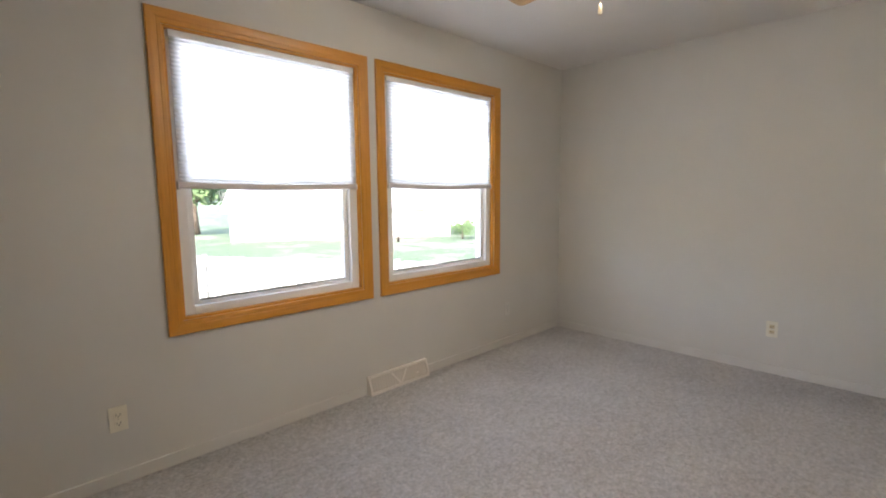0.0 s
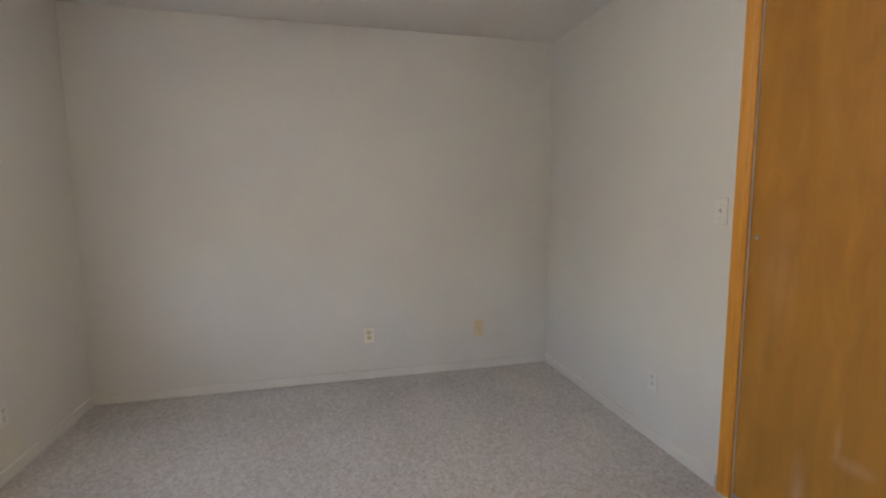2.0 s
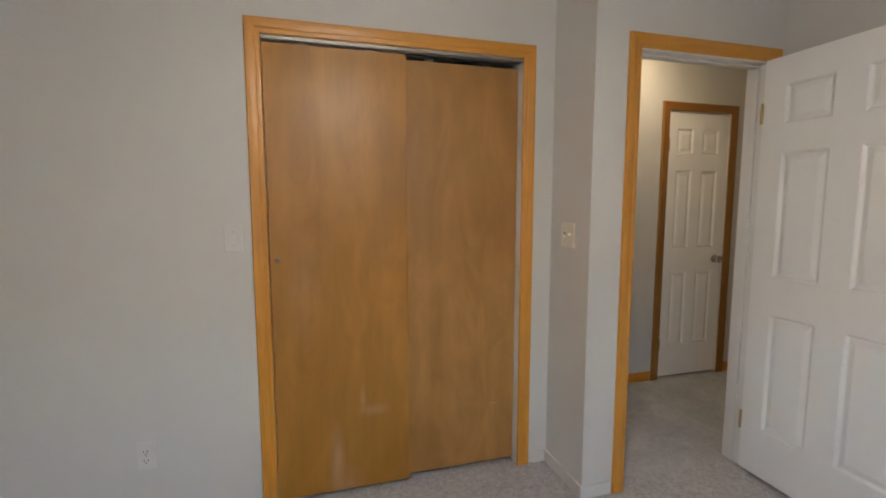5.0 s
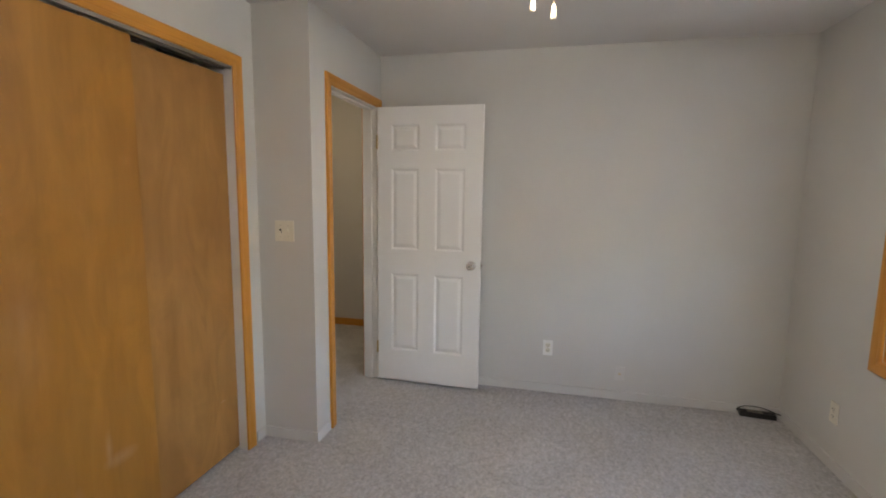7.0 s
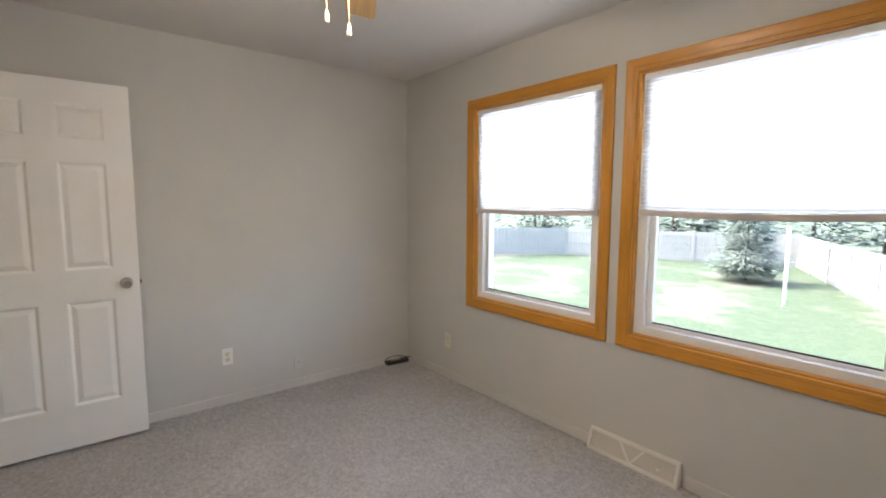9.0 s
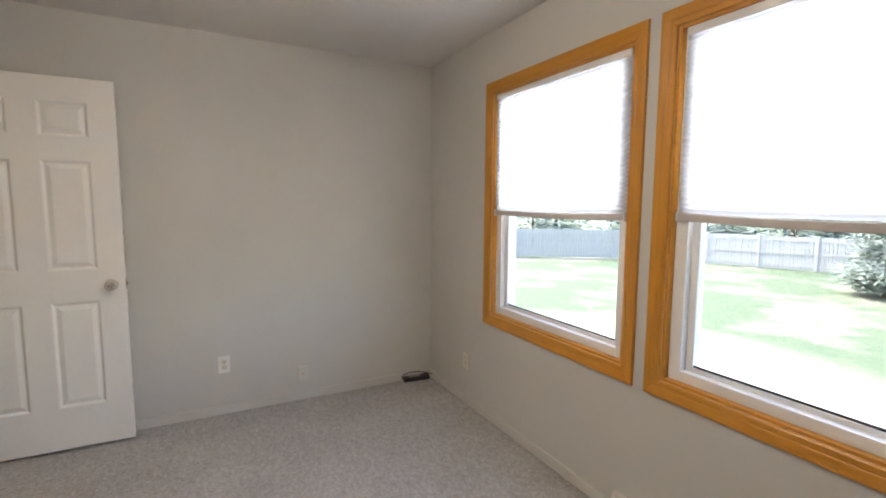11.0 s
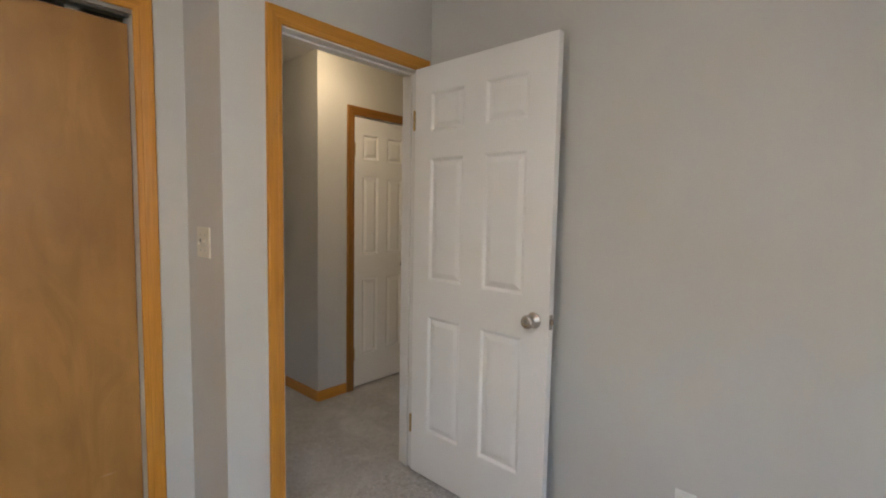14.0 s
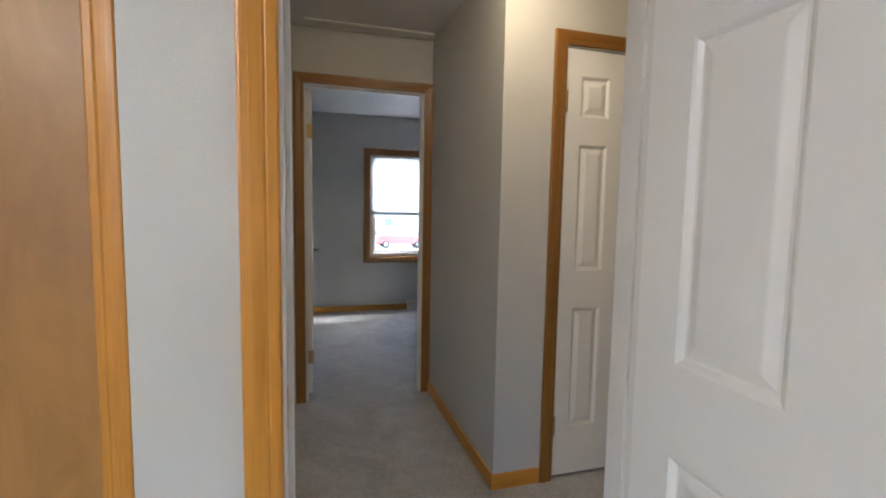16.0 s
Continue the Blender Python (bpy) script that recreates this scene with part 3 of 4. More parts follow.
panel_door("door_1", pose(-0.2545, -0.204, 0, 0, 0, 89.2), 0.774, 2.045, "white six-panel bedroom door standing wide open", (0.27, 1.80))
panel_door("door_2", pose(HALL_DOOR_X[1] - J - 0.003, HY - 0.022, 0, 0, 0, 180), HALL_DOOR_X[1] - HALL_DOOR_X[0] - 2 * J - 0.006, 2.036, "white six-panel hall closet door, closed", (0.27, 1.80))
panel_door("door_3", pose(FAR_DOOR_X[1] - J - 0.020, FAR_N - 0.004, 0, 0, 0, -91), 0.755, 2.070, "white six-panel far bedroom door standing open", (0.27, 1.80), True)

# ---- closet with two sliding doors ----
cm = sum(CLOSET_X) / 2
ch = (CLOSET_X[1] - CLOSET_X[0]) / 2
closet = doorway("door_frame_4", pose(cm, S, 0, 0, 0, 180), 2 * ch, CLOSET_TOP, T, "honey oak casing round the closet opening", OAK_X, OAK_Z, False, None, -0.016)


def sliding_door(name, x0, x1, y0, y1, z1, label, pull_x, veneer):
    d = thing(name, label, "sliding door", None, "closet sliding doors", "structure")
    part("leaf", boxes(((x0, y0, 0.022), (x1, y1, z1)), bevel=0.002), veneer, d)
    for x in (x0 + 0.16, x1 - 0.16):
        part("roller_hanger", boxes(((x - 0.02, y0 + 0.004, z1 - 0.002), (x + 0.02, y0 + 0.009, z1 + 0.020))), STEEL, d, "steel roller hanger")
    if pull_x:
        part("finger_pull", lathe([(0, 0.0004), (0.008, 0.0004), (0.010, 0.0018), (0.0, 0.0010)], 16, pose(0, 0, 0, -90)), ALU, d, "small pale finger pull", pose(pull_x, y1, 1.130))
    return d


sliding_door("door_4", 1.432, CLOSET_X[1] - 0.018, S - 0.042, S - 0.009, 2.040, "brown stained plywood sliding closet door, scuffed at the foot", 2.008, VENEER)
sliding_door("door_5", CLOSET_X[0] + 0.019, 1.470, S - 0.081, S - 0.048, 2.028, "brown stained plywood sliding closet door, blotchy varnish", None, VENEER_PALE)
part("track", boxes(((-ch + 0.016, 0.002, CLOSET_TOP - 0.030), (ch - 0.016, 0.008, CLOSET_TOP - 0.016)), ((-ch + 0.016, 0.043, CLOSET_TOP - 0.030), (ch - 0.016, 0.046, CLOSET_TOP - 0.016)), ((-ch + 0.016, 0.008, CLOSET_TOP - 0.020), (ch - 0.016, 0.095, CLOSET_TOP - 0.0165))), ALU, closet, "aluminium sliding door track")


# ---- plates on the walls: room on -y, origin at the plate's middle ----
def outlet(m, label, body, recept, w=0.070, h=0.115):
    o = thing("wall_outlet", label, "outlet", m, "wall outlets")
    part("cover_plate", boxes(((-w / 2, -0.006, -h / 2), (w / 2, 0, h / 2)), bevel=0.0025), body, o)
    for z in (0.019, -0.019):
        r = part("receptacle", boxes(((-0.0165, -0.0085, z - 0.014), (0.0165, -0.005, z + 0.014)), bevel=0.0015), recept, o)
        part("slot", boxes(((-0.0085, -0.0095, z - 0.002), (-0.0060, -0.0082, z + 0.007)), ((0.0060, -0.0095, z - 0.002), (0.0085, -0.0082, z + 0.007)), ((-0.0022, -0.0095, z - 0.010), (0.0022, -0.0082, z - 0.006))), DARK, r)
    part("screw", lathe([(0, 0), (0.003, 0), (0.0025, 0.0012), (0, 0.0015)], 10, pose(0, -0.006, 0, 90)), STEEL, o)
    return o


def switch(m, label, gangs, body, toggle_up):
    w = 0.070 + 0.046 * (gangs - 1)
    s = thing("light_switch", label, "switch", m, "light switches")
    part("cover_plate", boxes(((-w / 2, -0.006, -0.0575), (w / 2, 0, 0.0575)), bevel=0.0025), body, s)
    for g in range(gangs):
        x = (g - (gangs - 1) / 2) * 0.046
        up = toggle_up[g]
        part("toggle_slot", boxes(((x - 0.0055, -0.0072, -0.012), (x + 0.0055, -0.0055, 0.012))), DARK if up < 0 else body, s)
        part("toggle", prism([(x - 0.0042, 0.0), (x + 0.0042, 0.0), (x + 0.0042, 0.010 * up), (x - 0.0042, 0.010 * up)], -0.017, -0.006), body, s, "switch toggle")
        for z in (0.030, -0.030):
            part("screw", lathe([(0, 0), (0.003, 0), (0.0025, 0.0012), (0, 0.0015)], 10, pose(x, -0.006, z, 90)), STEEL, s)
    return s


outlet(pose(0.212, N, 0.305), "ivory duplex outlet low on the window wall", IVORY, IVORY)
outlet(pose(2.986, N, 0.315), "painted-over outlet low on the window wall", BASE, BASE)
outlet(pose(E, 0.826, 0.320, 0, 0, -90), "ivory duplex outlet low on the bare wall", IVORY, ALMOND)
outlet(pose(W, 1.060, 0.335, 0, 0, 90), "white duplex outlet low on the wall", WHITE_PLASTIC, IVORY)
outlet(pose(2.551, S, 0.330, 0, 0, 180), "painted-over outlet beside the closet", BASE, BASE)
switch(pose(2.171 + 0.008, S, 1.229, 0, 0, 180), "painted-over light switch beside the closet casing", 1, BASE, (1,))
switch(pose(JX, -0.395, 1.224, 0, 0, 90), "almond two-gang light switch on the jutting wall", 2, IVORY, (-1, 1))


def jack(m, label, body, w, h):
    j = thing("wall_jack", label, "wall jack", m, "wall jacks")
    part("cover_plate", boxes(((-w / 2, -0.006, -h / 2), (w / 2, 0, h / 2)), bevel=0.0025), body, j)
    part("socket", boxes(((-0.008, -0.010, -0.008), (0.008, -0.005, 0.008)), bevel=0.001), ALMOND, j)
    part("port", lathe([(0, 0), (0.0045, 0), (0.0045, 0.008), (0.002, 0.0085), (0, 0.0085)], 12, pose(0, -0.008, -0.001, 90)), BRASS, j, "brass cable port")
    return j


jack(pose(E, 0.004, 0.309, 0, 0, -90), "almond phone jack plate low on the bare wall", ALMOND, 0.072, 0.118)
jack(pose(W, 1.560, 0.190, 0, 0, 90), "painted-over cable jack plate near the floor", BASE, 0.066, 0.100)


# ---- floor register under the windows ----
def register(m, width, label):
    r = thing("floor_register", label, "vent", m, "floor registers")
    h, z, d0, d1 = width / 2, 0.118, 0.052, 0.020
    side = [(0.0, 0.0), (-d0, 0.0), (-d0, 0.016), (-d1, z - 0.010), (-d1 + 0.004, z), (0.0, z)]
    bm = bmesh.new()
    for x0, x1 in ((-h, -h + 0.016), (h - 0.016, h)):
        a = [bm.verts.new((x0, y, q)) for y, q in side]
        b = [bm.verts.new((x1, y, q)) for y, q in side]
        bm.faces.new(a)
        bm.faces.new(b[::-1])
        for k in range(6):
            bm.faces.new((a[k], b[k], b[(k + 1) % 6], a[(k + 1) % 6]))
    box(bm, (-h + 0.016, -d0, 0.0), (h - 0.016, 0.0, 0.016))
    box(bm, (-h + 0.016, -d1 - 0.002, z - 0.014), (h - 0.016, 0.0, z))
    bmesh.ops.recalc_face_normals(bm, faces=bm.faces)
    part("housing", bm, REGISTER, r, "cream enamelled sheet metal")
    ang = math.degrees(math.atan2(0.088, 0.028))
    face = pose(0, -d0 + 0.008, 0.014, ang - 90, 0, 0)
    part("grille", boxes(((-h + 0.016, 0.004, 0.0), (h - 0.016, 0.007, 0.092))), REGISTER_IN, r, "pale punched grille", face)
    for k in range(22):
        x = -h + 0.030 + (width - 0.060) * k / 21
        part("louvre", boxes(((x - 0.0012, 0.001, 0.006), (x + 0.0012, 0.005, 0.086))), REGISTER_IN, r, "", face)
    for x0, x1 in ((-0.065, 0.0), (0.065, 0.0)):
        pts = [(x0 - 0.007, 0.088), (x0 + 0.007, 0.088), (x1 + 0.007, 0.0), (x1 - 0.007, 0.0)]
        part("brace", prism(pts, -0.002, 0.004), REGISTER, r, "", face)
    part("damper_knob", boxes(((h - 0.11, -0.006, 0.030), (h - 0.095, 0.004, 0.040)), bevel=0.001), REGISTER, r, "", face)
    return r


register(pose(1.790, N, 0), 0.505, "cream metal baseboard register on the carpet")
register(pose(-0.93, FAR_S, 0, 0, 0, 180), 0.28, "cream metal baseboard register in the far room")


# ---- the small black box and its cable in the corner ----
strip = thing("power_strip", "small black power box lying on the carpet", "power strip", pose(-0.320, 2.425, 0, 0, 0, 84))
part("case", boxes(((-0.105, -0.030, 0.0), (0.105, 0.030, 0.034)), bevel=0.007), BLACK, strip)
part("label_panel", boxes(((-0.06, -0.018, 0.033), (0.03, 0.018, 0.0355)), bevel=0.0005), STEEL, strip, "dull grey label")
part("socket_row", boxes(*[((x - 0.012, -0.012, 0.0335), (x + 0.012, 0.012, 0.0350)) for x in (0.055, 0.085)]), DARK, strip)


def cable(name, pts, radius, material, parent=None, label=""):
    cu = bpy.data.curves.new(name, "CURVE")
    cu.dimensions, cu.bevel_depth, cu.bevel_resolution = "3D", radius, 3
    sp = cu.splines.new("NURBS")
    sp.points.add(len(pts) - 1)
    for p, c in zip(sp.points, pts):
        p.co = (*c, 1)
    sp.use_endpoint_u, sp.order_u = True, 4
    tmp = new(name, cu)
    me = bpy.data.meshes.new_from_object(tmp.evaluated_get(bpy.context.evaluated_depsgraph_get()))
    bpy.data.objects.remove(tmp)
    me.materials.clear()
    me.materials.append(material)
    ob = new(name, me)
    ob.parent = parent
    return tagged(ob, label)


cable("cord", [(-0.100, 0.0, 0.020), (-0.125, 0.004, 0.024), (-0.10, 0.02, 0.052), (-0.02, 0.024, 0.062), (0.06, 0.020, 0.054), (0.12, 0.0, 0.030), (0.150, -0.006, 0.040), (0.172, -0.010, 0.075), (0.178, -0.016, 0.085)], 0.0035, BLACK, strip, "thin black cord")
part("plug", boxes(((0.166, -0.026, 0.078), (0.186, -0.006, 0.094)), bevel=0.003), BLACK, strip, "black plug end")

# ---- ceiling fan; its unseen glowing bowl is added to brighten the room ----
FX, FYC = 1.640, 1.040
fan = thing("ceiling_fan", "oak-bladed ceiling fan with an added, unseen glowing bowl", "ceiling fan", pose(FX, FYC, 0))
part("canopy", lathe([(0, TOP), (0.066, TOP), (0.066, TOP - 0.020), (0.050, TOP - 0.045), (0.020, TOP - 0.055), (0.0, TOP - 0.055)], 28), BRASS, fan, "brass ceiling canopy")
part("down_rod", lathe([(0.012, TOP - 0.05), (0.012, 2.30)], 14), BRASS, fan)
part("motor_housing", lathe([(0, 2.315), (0.055, 2.315), (0.098, 2.300), (0.112, 2.275), (0.112, 2.225), (0.095, 2.200), (0.045, 2.190), (0.045, 2.155), (0.0, 2.155)], 32), BRASS, fan, "brass motor housing")
part("fill_bowl", lathe([(0.040, 2.155), (0.092, 2.152), (0.112, 2.140), (0.106, 2.118), (0.078, 2.100), (0.034, 2.091), (0.0, 2.089)], 32), GLASS_FILL, fan, "unseen opal bowl, glowing as added room fill")
for k in range(5):
    a = 80 + 72 * k
    mm = pose(0, 0, 2.186, 0, 0, a) @ pose(0, 0, 0, 11)
    bm = prism([(0.16, -0.045), (0.40, -0.062), (0.50, -0.060), (0.522, -0.045), (0.526, 0.0), (0.522, 0.045), (0.50, 0.060), (0.40, 0.062), (0.16, 0.045)], -0.003, 0.003)
    bm.transform(pose(0, 0, 0, 90))
    blade = part("blade", bm, BLADE, fan, "light oak fan blade", mm)
    part("blade_iron", boxes(((0.08, -0.014, 0.004), (0.22, 0.014, 0.008)), ((0.18, -0.035, 0.004), (0.21, 0.035, 0.008))), BRASS, blade, "brass blade arm")
for x, y, z in ((-0.066, -0.016, 1.940), (-0.101, -0.077, 1.978)):
    part("pull_chain", lathe([(0.0012, z + 0.036), (0.0012, 2.16)], 8, pose(x, y, 0)), BRASS, fan, "thin brass pull chain")
    part("chain_fob", lathe([(0, 0.040), (0.004, 0.039), (0.0055, 0.030), (0.0085, 0.006), (0.008, 0.001), (0, 0.0)], 14, pose(x, y, z)), FOB, fan, "ivory bell-shaped fob")

# ---- hall ceiling: light, smoke alarm, attic hatch ----
lamp = thing("ceiling_light", "lit opal dome ceiling light with a dark finial", "ceiling light", pose(-0.300, -0.930, 0))
part("base", lathe([(0, TOP), (0.15, TOP), (0.15, TOP - 0.014), (0.0, TOP - 0.014)], 32), WHITE_PLASTIC, lamp, "white metal base")
part("dome", lathe([(0.145, TOP - 0.012), (0.142, TOP - 0.030), (0.120, TOP - 0.062), (0.080, TOP - 0.084), (0.030, TOP - 0.093), (0.0, TOP - 0.094)], 32), HALL_GLASS, lamp, "lit opal glass dome")
part("finial", lathe([(0.0, TOP - 0.118), (0.006, TOP - 0.116), (0.010, TOP - 0.108), (0.014, TOP - 0.096), (0.0, TOP - 0.093)], 16), DARK, lamp, "dark metal finial")
alarm = thing("smoke_alarm", "round white smoke alarm on the hall ceiling", "smoke alarm", pose(0.055, -1.545, 0))
part("body", lathe([(0, TOP), (0.062, TOP), (0.064, TOP - 0.012), (0.058, TOP - 0.030), (0.030, TOP - 0.036), (0.0, TOP - 0.036)], 28), WHITE_PLASTIC, alarm)
part("vent_ring", lathe([(0.0605, TOP - 0.011), (0.0650, TOP - 0.011), (0.0650, TOP - 0.015), (0.0605, TOP - 0.015)], 28), DARK, alarm, "dark vent slot")
hatch = thing("attic_hatch", "white-trimmed attic hatch in the hall ceiling", "attic hatch", None, "", "structure")
for y in (-1.757, -2.395):
    part("trim_strip", boxes(((HX0 + 0.035, y - 0.012, TOP - 0.012), (0.435, y + 0.012, TOP)), bevel=0.003), WHITE_PLASTIC, hatch, "white trim strip")
part("hatch_panel", boxes(((HX0 + 0.035, -2.383, TOP - 0.004), (0.435, -1.769, TOP))), CEIL, hatch)

# ---- outdoors ----
G = -2.0
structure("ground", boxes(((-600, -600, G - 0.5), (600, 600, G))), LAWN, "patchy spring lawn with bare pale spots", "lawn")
structure("road", boxes(((-300, -43.0, G), (300, -30.0, G + 0.03))), CONCRETE, "pale concrete street", "road")


def fence_run(p, q, height, label):
    d = Vector((q[0] - p[0], q[1] - p[1], 0))
    length = d.length
    ang = math.degrees(math.atan2(d.y, d.x))
    f = thing("fence", label, "fence", pose(p[0], p[1], G, 0, 0, ang), "yard fence")
    n = int(length / 2.4)
    step = length / n
    post = None
    for k in range(n + 1):
        if post is None:
            post = part("post", boxes(((-0.05, -0.05, 0), (0.05, 0.05, height + 0.06)), bevel=0.01), FENCE, f)
        else:
            o = new("post", post.data)
            o.parent = f
            o.matrix_basis = pose(k * step, 0, 0)
    for k in range(n):
        for z in (0.25, height * 0.5, height - 0.20):
            part("rail", boxes(((k * step + 0.05, -0.035, z - 0.04), (k * step + step - 0.05, 0.005, z + 0.04))), FENCE, f)
    board = None
    rng = random.Random(7)
    m = int(length / 0.152)
    for k in range(m):
        mm = pose(0.076 + k * length / m, 0.02 + rng.uniform(-0.003, 0.003), rng.uniform(0.0, 0.03), 0, rng.uniform(-0.4, 0.4), 0)
        if board is None:
            board = part("board", boxes(((-0.070, -0.010, 0.03), (0.070, 0.010, height))), FENCE, f, "", mm)
        else:
            o = new("board", board.data)
            o.parent = f
            o.matrix_basis = mm
    return f


fence_run((-24.0, 14.0), (-15.5, 25.5), 1.75, "weathered grey board fence on the lawn")
fence_run((-15.5, 25.5), (-4.2, 30.2), 1.75, "weathered grey board fence on the lawn")
fence_run((-4.2, 30.2), (3.7, 13.2), 1.75, "weathered grey board fence on the lawn")
fence_run((3.7, 13.2), (9.5, 4.2), 1.75, "weathered grey board fence on the lawn")


def spruce(m, height, spread, label, seed, count=2600):
    t = thing("spruce_tree", label, "tree", m, "spruces")
    part("trunk", lathe([(0, 0), (0.016 * height, 0), (0.012 * height, 0.3 * height), (0.004, 0.98 * height), (0, height)], 12), BARK, t)
    rng = random.Random(seed)
    bm = bmesh.new()
    tiers = 22
    for k in range(count):
        tier = int(rng.random() ** 1.7 * tiers)
        f = (tier + rng.random() * 0.5) / tiers
        z = height * (0.10 + 0.88 * f)
        lobes = 1 + 0.18 * math.sin(7 * tier) + 0.14 * rng.uniform(-1, 1)
        reach = spread * (1 - f) ** 0.80 * min(1.0, 0.60 + 2.4 * f) * lobes
        a = rng.uniform(0, 2 * math.pi)
        r = reach * (0.10 + 0.90 * rng.random() ** 0.6)
        c = Vector((r * math.cos(a), r * math.sin(a), max(0.1, z - 0.10 * r + rng.uniform(-0.16, 0.16) * height / 4)))
        o = Vector((math.cos(a + rng.uniform(-0.5, 0.5)), math.sin(a + rng.uniform(-0.5, 0.5)), rng.uniform(-0.35, 0.25)))
        s = Vector((-o.y, o.x, rng.uniform(-0.4, 0.4)))
        k2 = 0.62 if count > 5000 else 1.0
        ln, wd = k2 * rng.uniform(0.09, 0.17) * spread, k2 * rng.uniform(0.03, 0.05) * spread
        bm.faces.new([bm.verts.new(v) for v in (c - o * ln * 0.5, c + s * wd, c + o * ln, c - s * wd)])
    part("crown", bm, GRASS_LIGHT, t, "dense blue-green needle branches")
    return t


def leafy(m, height, spread, label, seed, count=3000, kind="tree", name="broadleaf_tree", leaf=None):
    t = thing(name, label, kind, m)
    low = 0.35 if name == "broadleaf_tree" else 0.05
    part("trunk", lathe([(0, 0), (0.05 * height, 0), (0.03 * height, 0.25 * height), (0.015 * height, 0.6 * height), (0, 0.8 * height)], 10), BARK, t)
    rng = random.Random(seed)
    for k in range(5):
        a = k * 1.257 + 0.3
        bm = lathe([(0.016 * height, 0), (0.008 * height, 0.25 * height), (0, 0.4 * height)], 7, pose(0, 0, height * (low + 0.02 * k), 0, 48, math.degrees(a)))
        part("limb", bm, BARK, t)
    heads = [Vector((rng.uniform(-0.6, 0.6) * spread, rng.uniform(-0.6, 0.6) * spread, height * rng.uniform(low + 0.15, 0.85))) for _ in range(14)]
    bm = bmesh.new()
    for k in range(count):
        c = heads[k % 14] + Vector([rng.gauss(0, 0.20) for _ in range(3)]) * spread
        c.z = max(c.z, height * low)
        o = Vector([rng.uniform(-1, 1) for _ in range(3)]).normalized()
        s = o.orthogonal().normalized()
        ln, wd = 0.07 * spread * rng.uniform(0.6, 1.3), 0.04 * spread
        bm.faces.new([bm.verts.new(v) for v in (c - o * ln, c + s * wd, c + o * ln, c - s * wd)])
    part("crown", bm, leaf or LEAF, t, "fine reddish twigs" if leaf else "loose green leaves")
    return t


spruce(pose(-4.34, 23.18, G), 4.4, 1.62, "blue-green spruce standing on the lawn", 3, 11000)
for k, (x, y, h) in enumerate(((-22, 30, 9), (-17.5, 33, 8), (-13, 35, 9.5), (-9, 36, 8), (-27, 25, 9), (-31, 31, 10), (-25, 35, 9), (-20, 39, 10), (-15, 40, 9), (-11, 40.5, 10), (-6, 41, 8.5), (-2.5, 43, 9))):
    spruce(pose(x, y, G, 0, 0, 40 * k), h, 0.34 * h, "tall dark spruce beyond the fence", 20 + k, 1500)
leafy(pose(12.8, 46.5, G), 8.0, 3.6, "leafy tree beside the neighbouring house", 5)
leafy(pose(20.7, 26.6, G), 1.9, 0.75, "small bare reddish-brown shrub on the lawn", 8, 900, "shrub", "garden_shrub", TWIG)
leafy(pose(25.4, 24.6, G), 1.5, 1.25, "rounded green shrub on the lawn", 6, 1500, "shrub", "garden_shrub")
pole = thing("yard_pole", "thin white metal pole on the lawn", "pole", pose(-1.67, 18.52, G))
part("upright", lathe([(0, 0), (0.055, 0), (0.05, 2.6), (0, 2.61)], 14), SIDING, pole, "white painted tube")
part("cap", lathe([(0, 2.66), (0.03, 2.65), (0.062, 2.61), (0.062, 2.58), (0.052, 2.58)], 14), SIDING, pole, "rounded white cap")


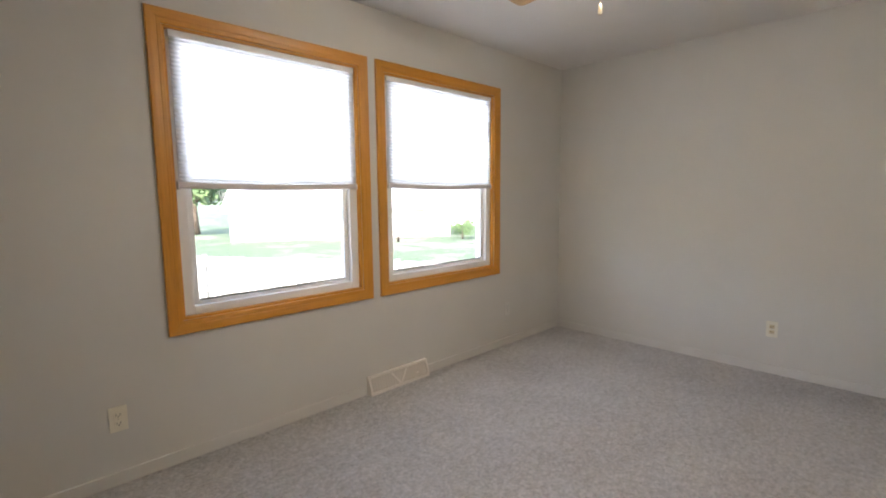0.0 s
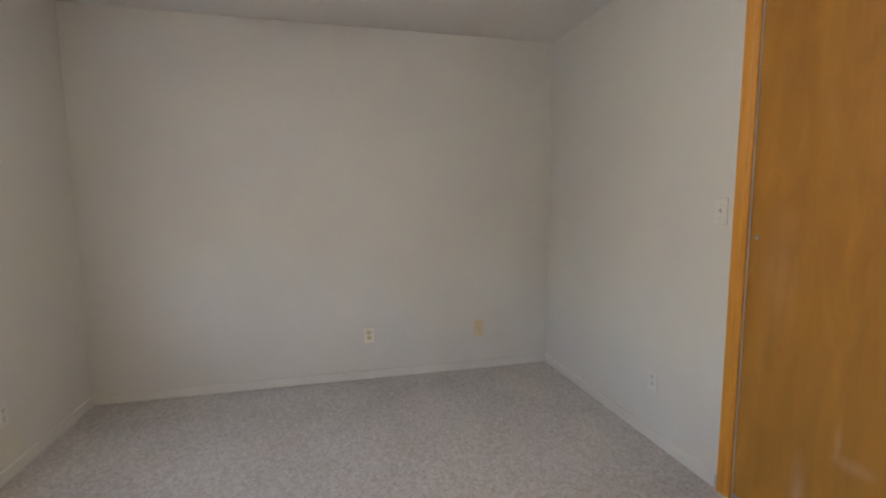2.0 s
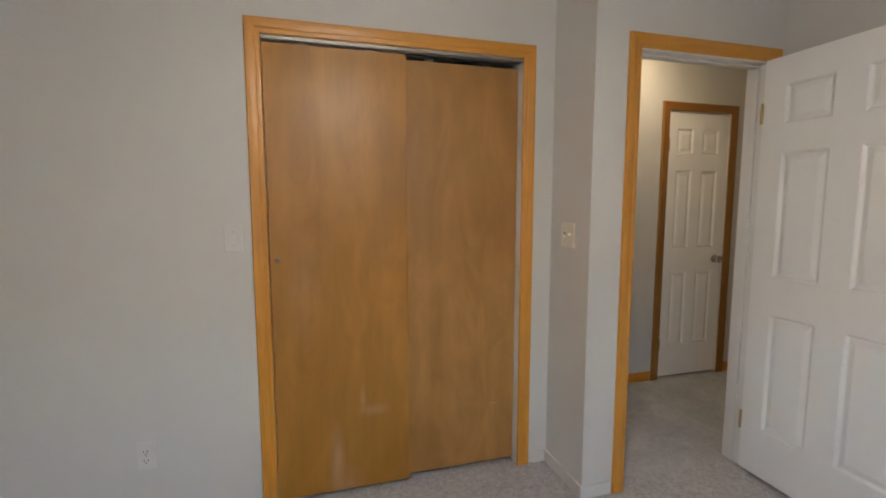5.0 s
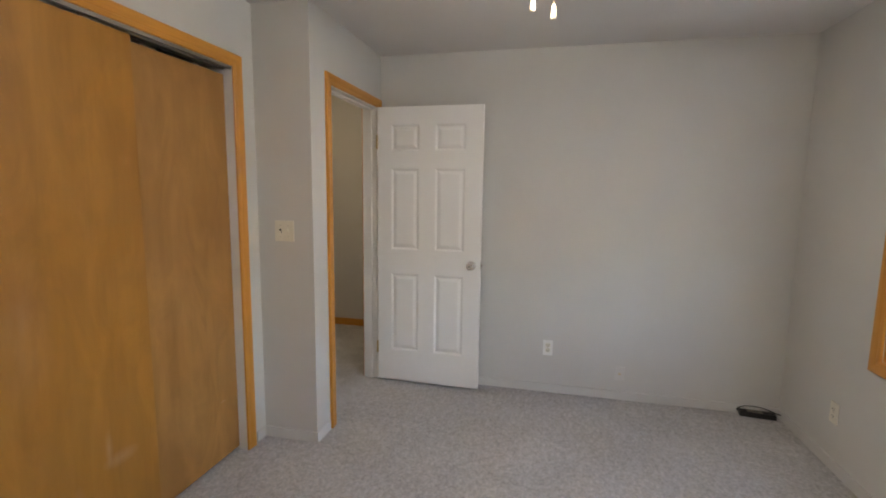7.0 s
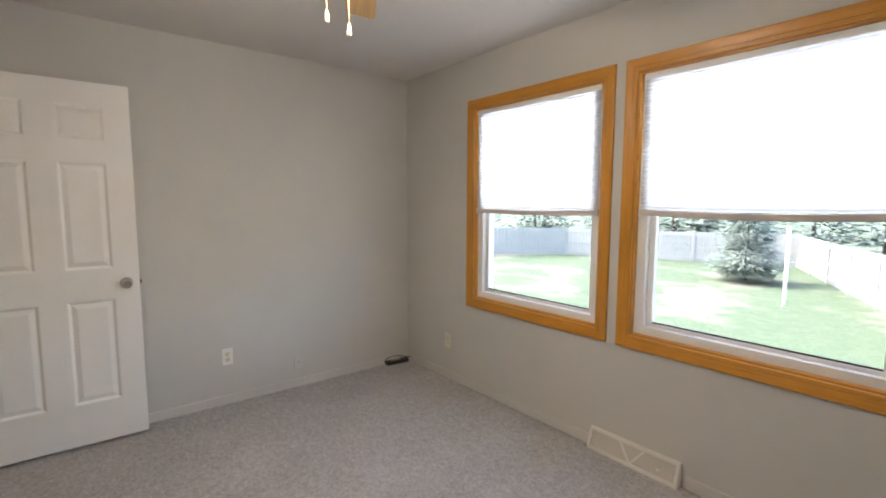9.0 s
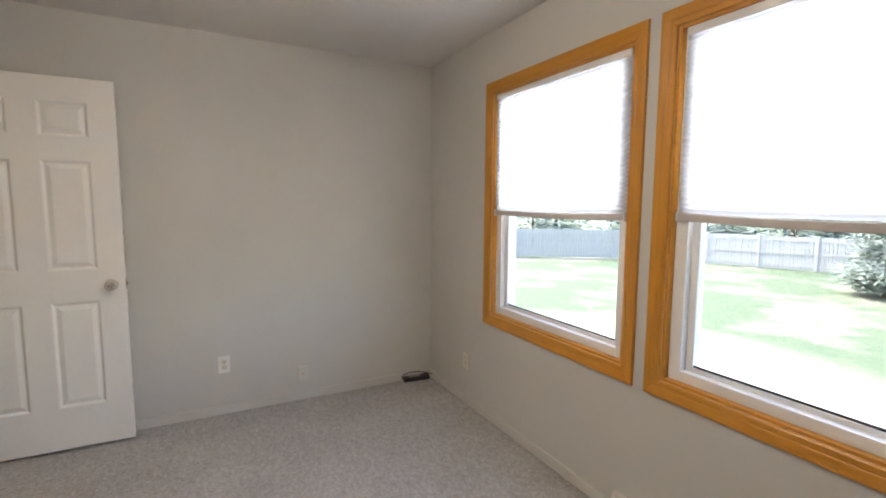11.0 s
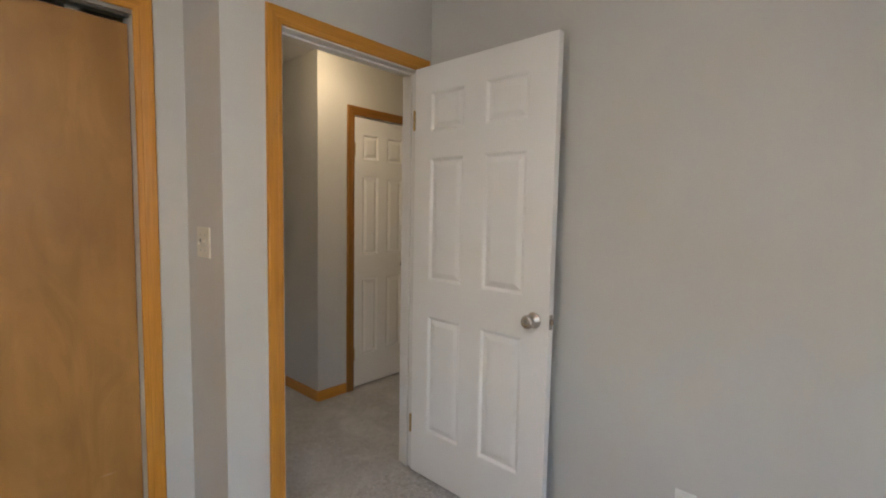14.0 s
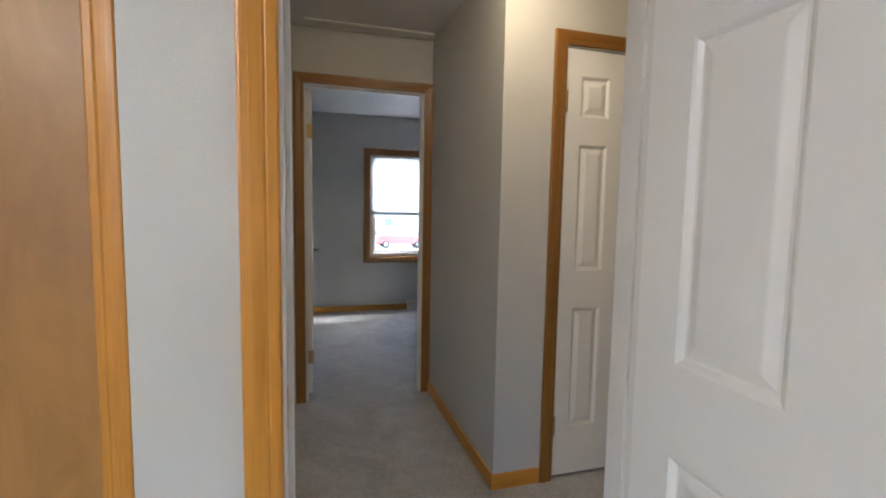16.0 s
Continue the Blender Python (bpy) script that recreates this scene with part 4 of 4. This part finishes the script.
def house(m, w, d, eave, ridge, label):
    h = thing("house", label, "house", m)
    part("wall", boxes(((-w / 2, -d / 2, 0), (w / 2, d / 2, eave))), SIDING, h, "white lapped siding")
    part("roof", prism([(-w / 2 - 0.5, eave - 0.1), (-w / 2 - 0.5, eave + 0.1), (w / 2 + 0.5, eave + 0.1), (w / 2 + 0.5, eave - 0.1)], -d / 2 - 0.5, d / 2 + 0.5), SHINGLE, h, "grey eave board")
    bm = prism([(-d / 2 - 0.5, eave + 0.1), (d / 2 + 0.5, eave + 0.1), (0, ridge)], -w / 2 - 0.5, w / 2 + 0.5)
    bm.transform(pose(0, 0, 0, 0, 0, 90))
    part("roof", bm, SHINGLE, h, "grey shingled gable roof")
    for s in (-1, 1):
        for x in (-0.30, 0.05, 0.34):
            wdw = part("window", boxes(((x * w - 0.55, s * (d / 2 + 0.002), 1.0), (x * w + 0.55, s * (d / 2 + 0.05), 2.1)), bevel=0.01), VINYL, h, "white window frame")
            part("pane", boxes(((x * w - 0.46, s * (d / 2 + 0.04), 1.09), (x * w + 0.46, s * (d / 2 + 0.056), 2.01))), SKY_PANE, wdw)
    return h


house(pose(21.6, 35.2, G, 0, 0, -31), 17, 8, 2.3, 4.9, "single-storey white neighbouring house with a grey roof")
house(pose(39.0, 40.0, G, 0, 0, -45), 14, 8, 2.7, 5.0, "single-storey white neighbouring house with a grey roof")
house(pose(-10.0, -62.0, G), 16, 9, 2.7, 5.2, "single-storey white house across the street")


def car(m, colour, label):
    c = thing("car", label, "car", m, "parked cars")
    bm = prism([(-2.15, 0.35), (2.15, 0.35), (2.2, 0.65), (2.05, 0.85), (1.1, 0.95), (-1.95, 0.98), (-2.2, 0.8)], -0.86, 0.86)
    bmesh.ops.bevel(bm, geom=bm.edges[:], offset=0.05, segments=2, affect="EDGES")
    part("body", bm, colour, c)
    bm = prism([(1.1, 0.93), (0.45, 1.42), (-1.0, 1.45), (-1.75, 0.96)], -0.74, 0.74)
    bmesh.ops.bevel(bm, geom=bm.edges[:], offset=0.06, segments=2, affect="EDGES")
    part("cabin_glass", bm, SKY_PANE, c, "car windows, reflected sky in their grey")
    part("roof_panel", boxes(((-0.95, -0.70, 1.43), (0.42, 0.70, 1.475)), bevel=0.02), colour, c)
    for x in (-1.35, 1.35):
        for s in (-1, 1):
            wl = part("wheel", lathe([(0, -0.10), (0.27, -0.10), (0.31, -0.07), (0.31, 0.07), (0.27, 0.10), (0, 0.10)], 22, pose(0, 0, 0, 90)), TYRE, c, "black tyre", pose(x, s * 0.78, 0.31))
            part("rim", lathe([(0, 0), (0.18, 0), (0.17, 0.015), (0, 0.02)], 18, pose(0, 0, 0, 90 if s < 0 else -90)), ALU, wl, "", pose(0, s * 0.10, 0))
    return c


car(pose(-6.9, -37.5, G + 0.03, 0, 0, 180), CAR_RED, "red car parked along the street")
car(pose(-4.6, -41.0, G + 0.03), CAR_GREY, "silver car parked along the street")
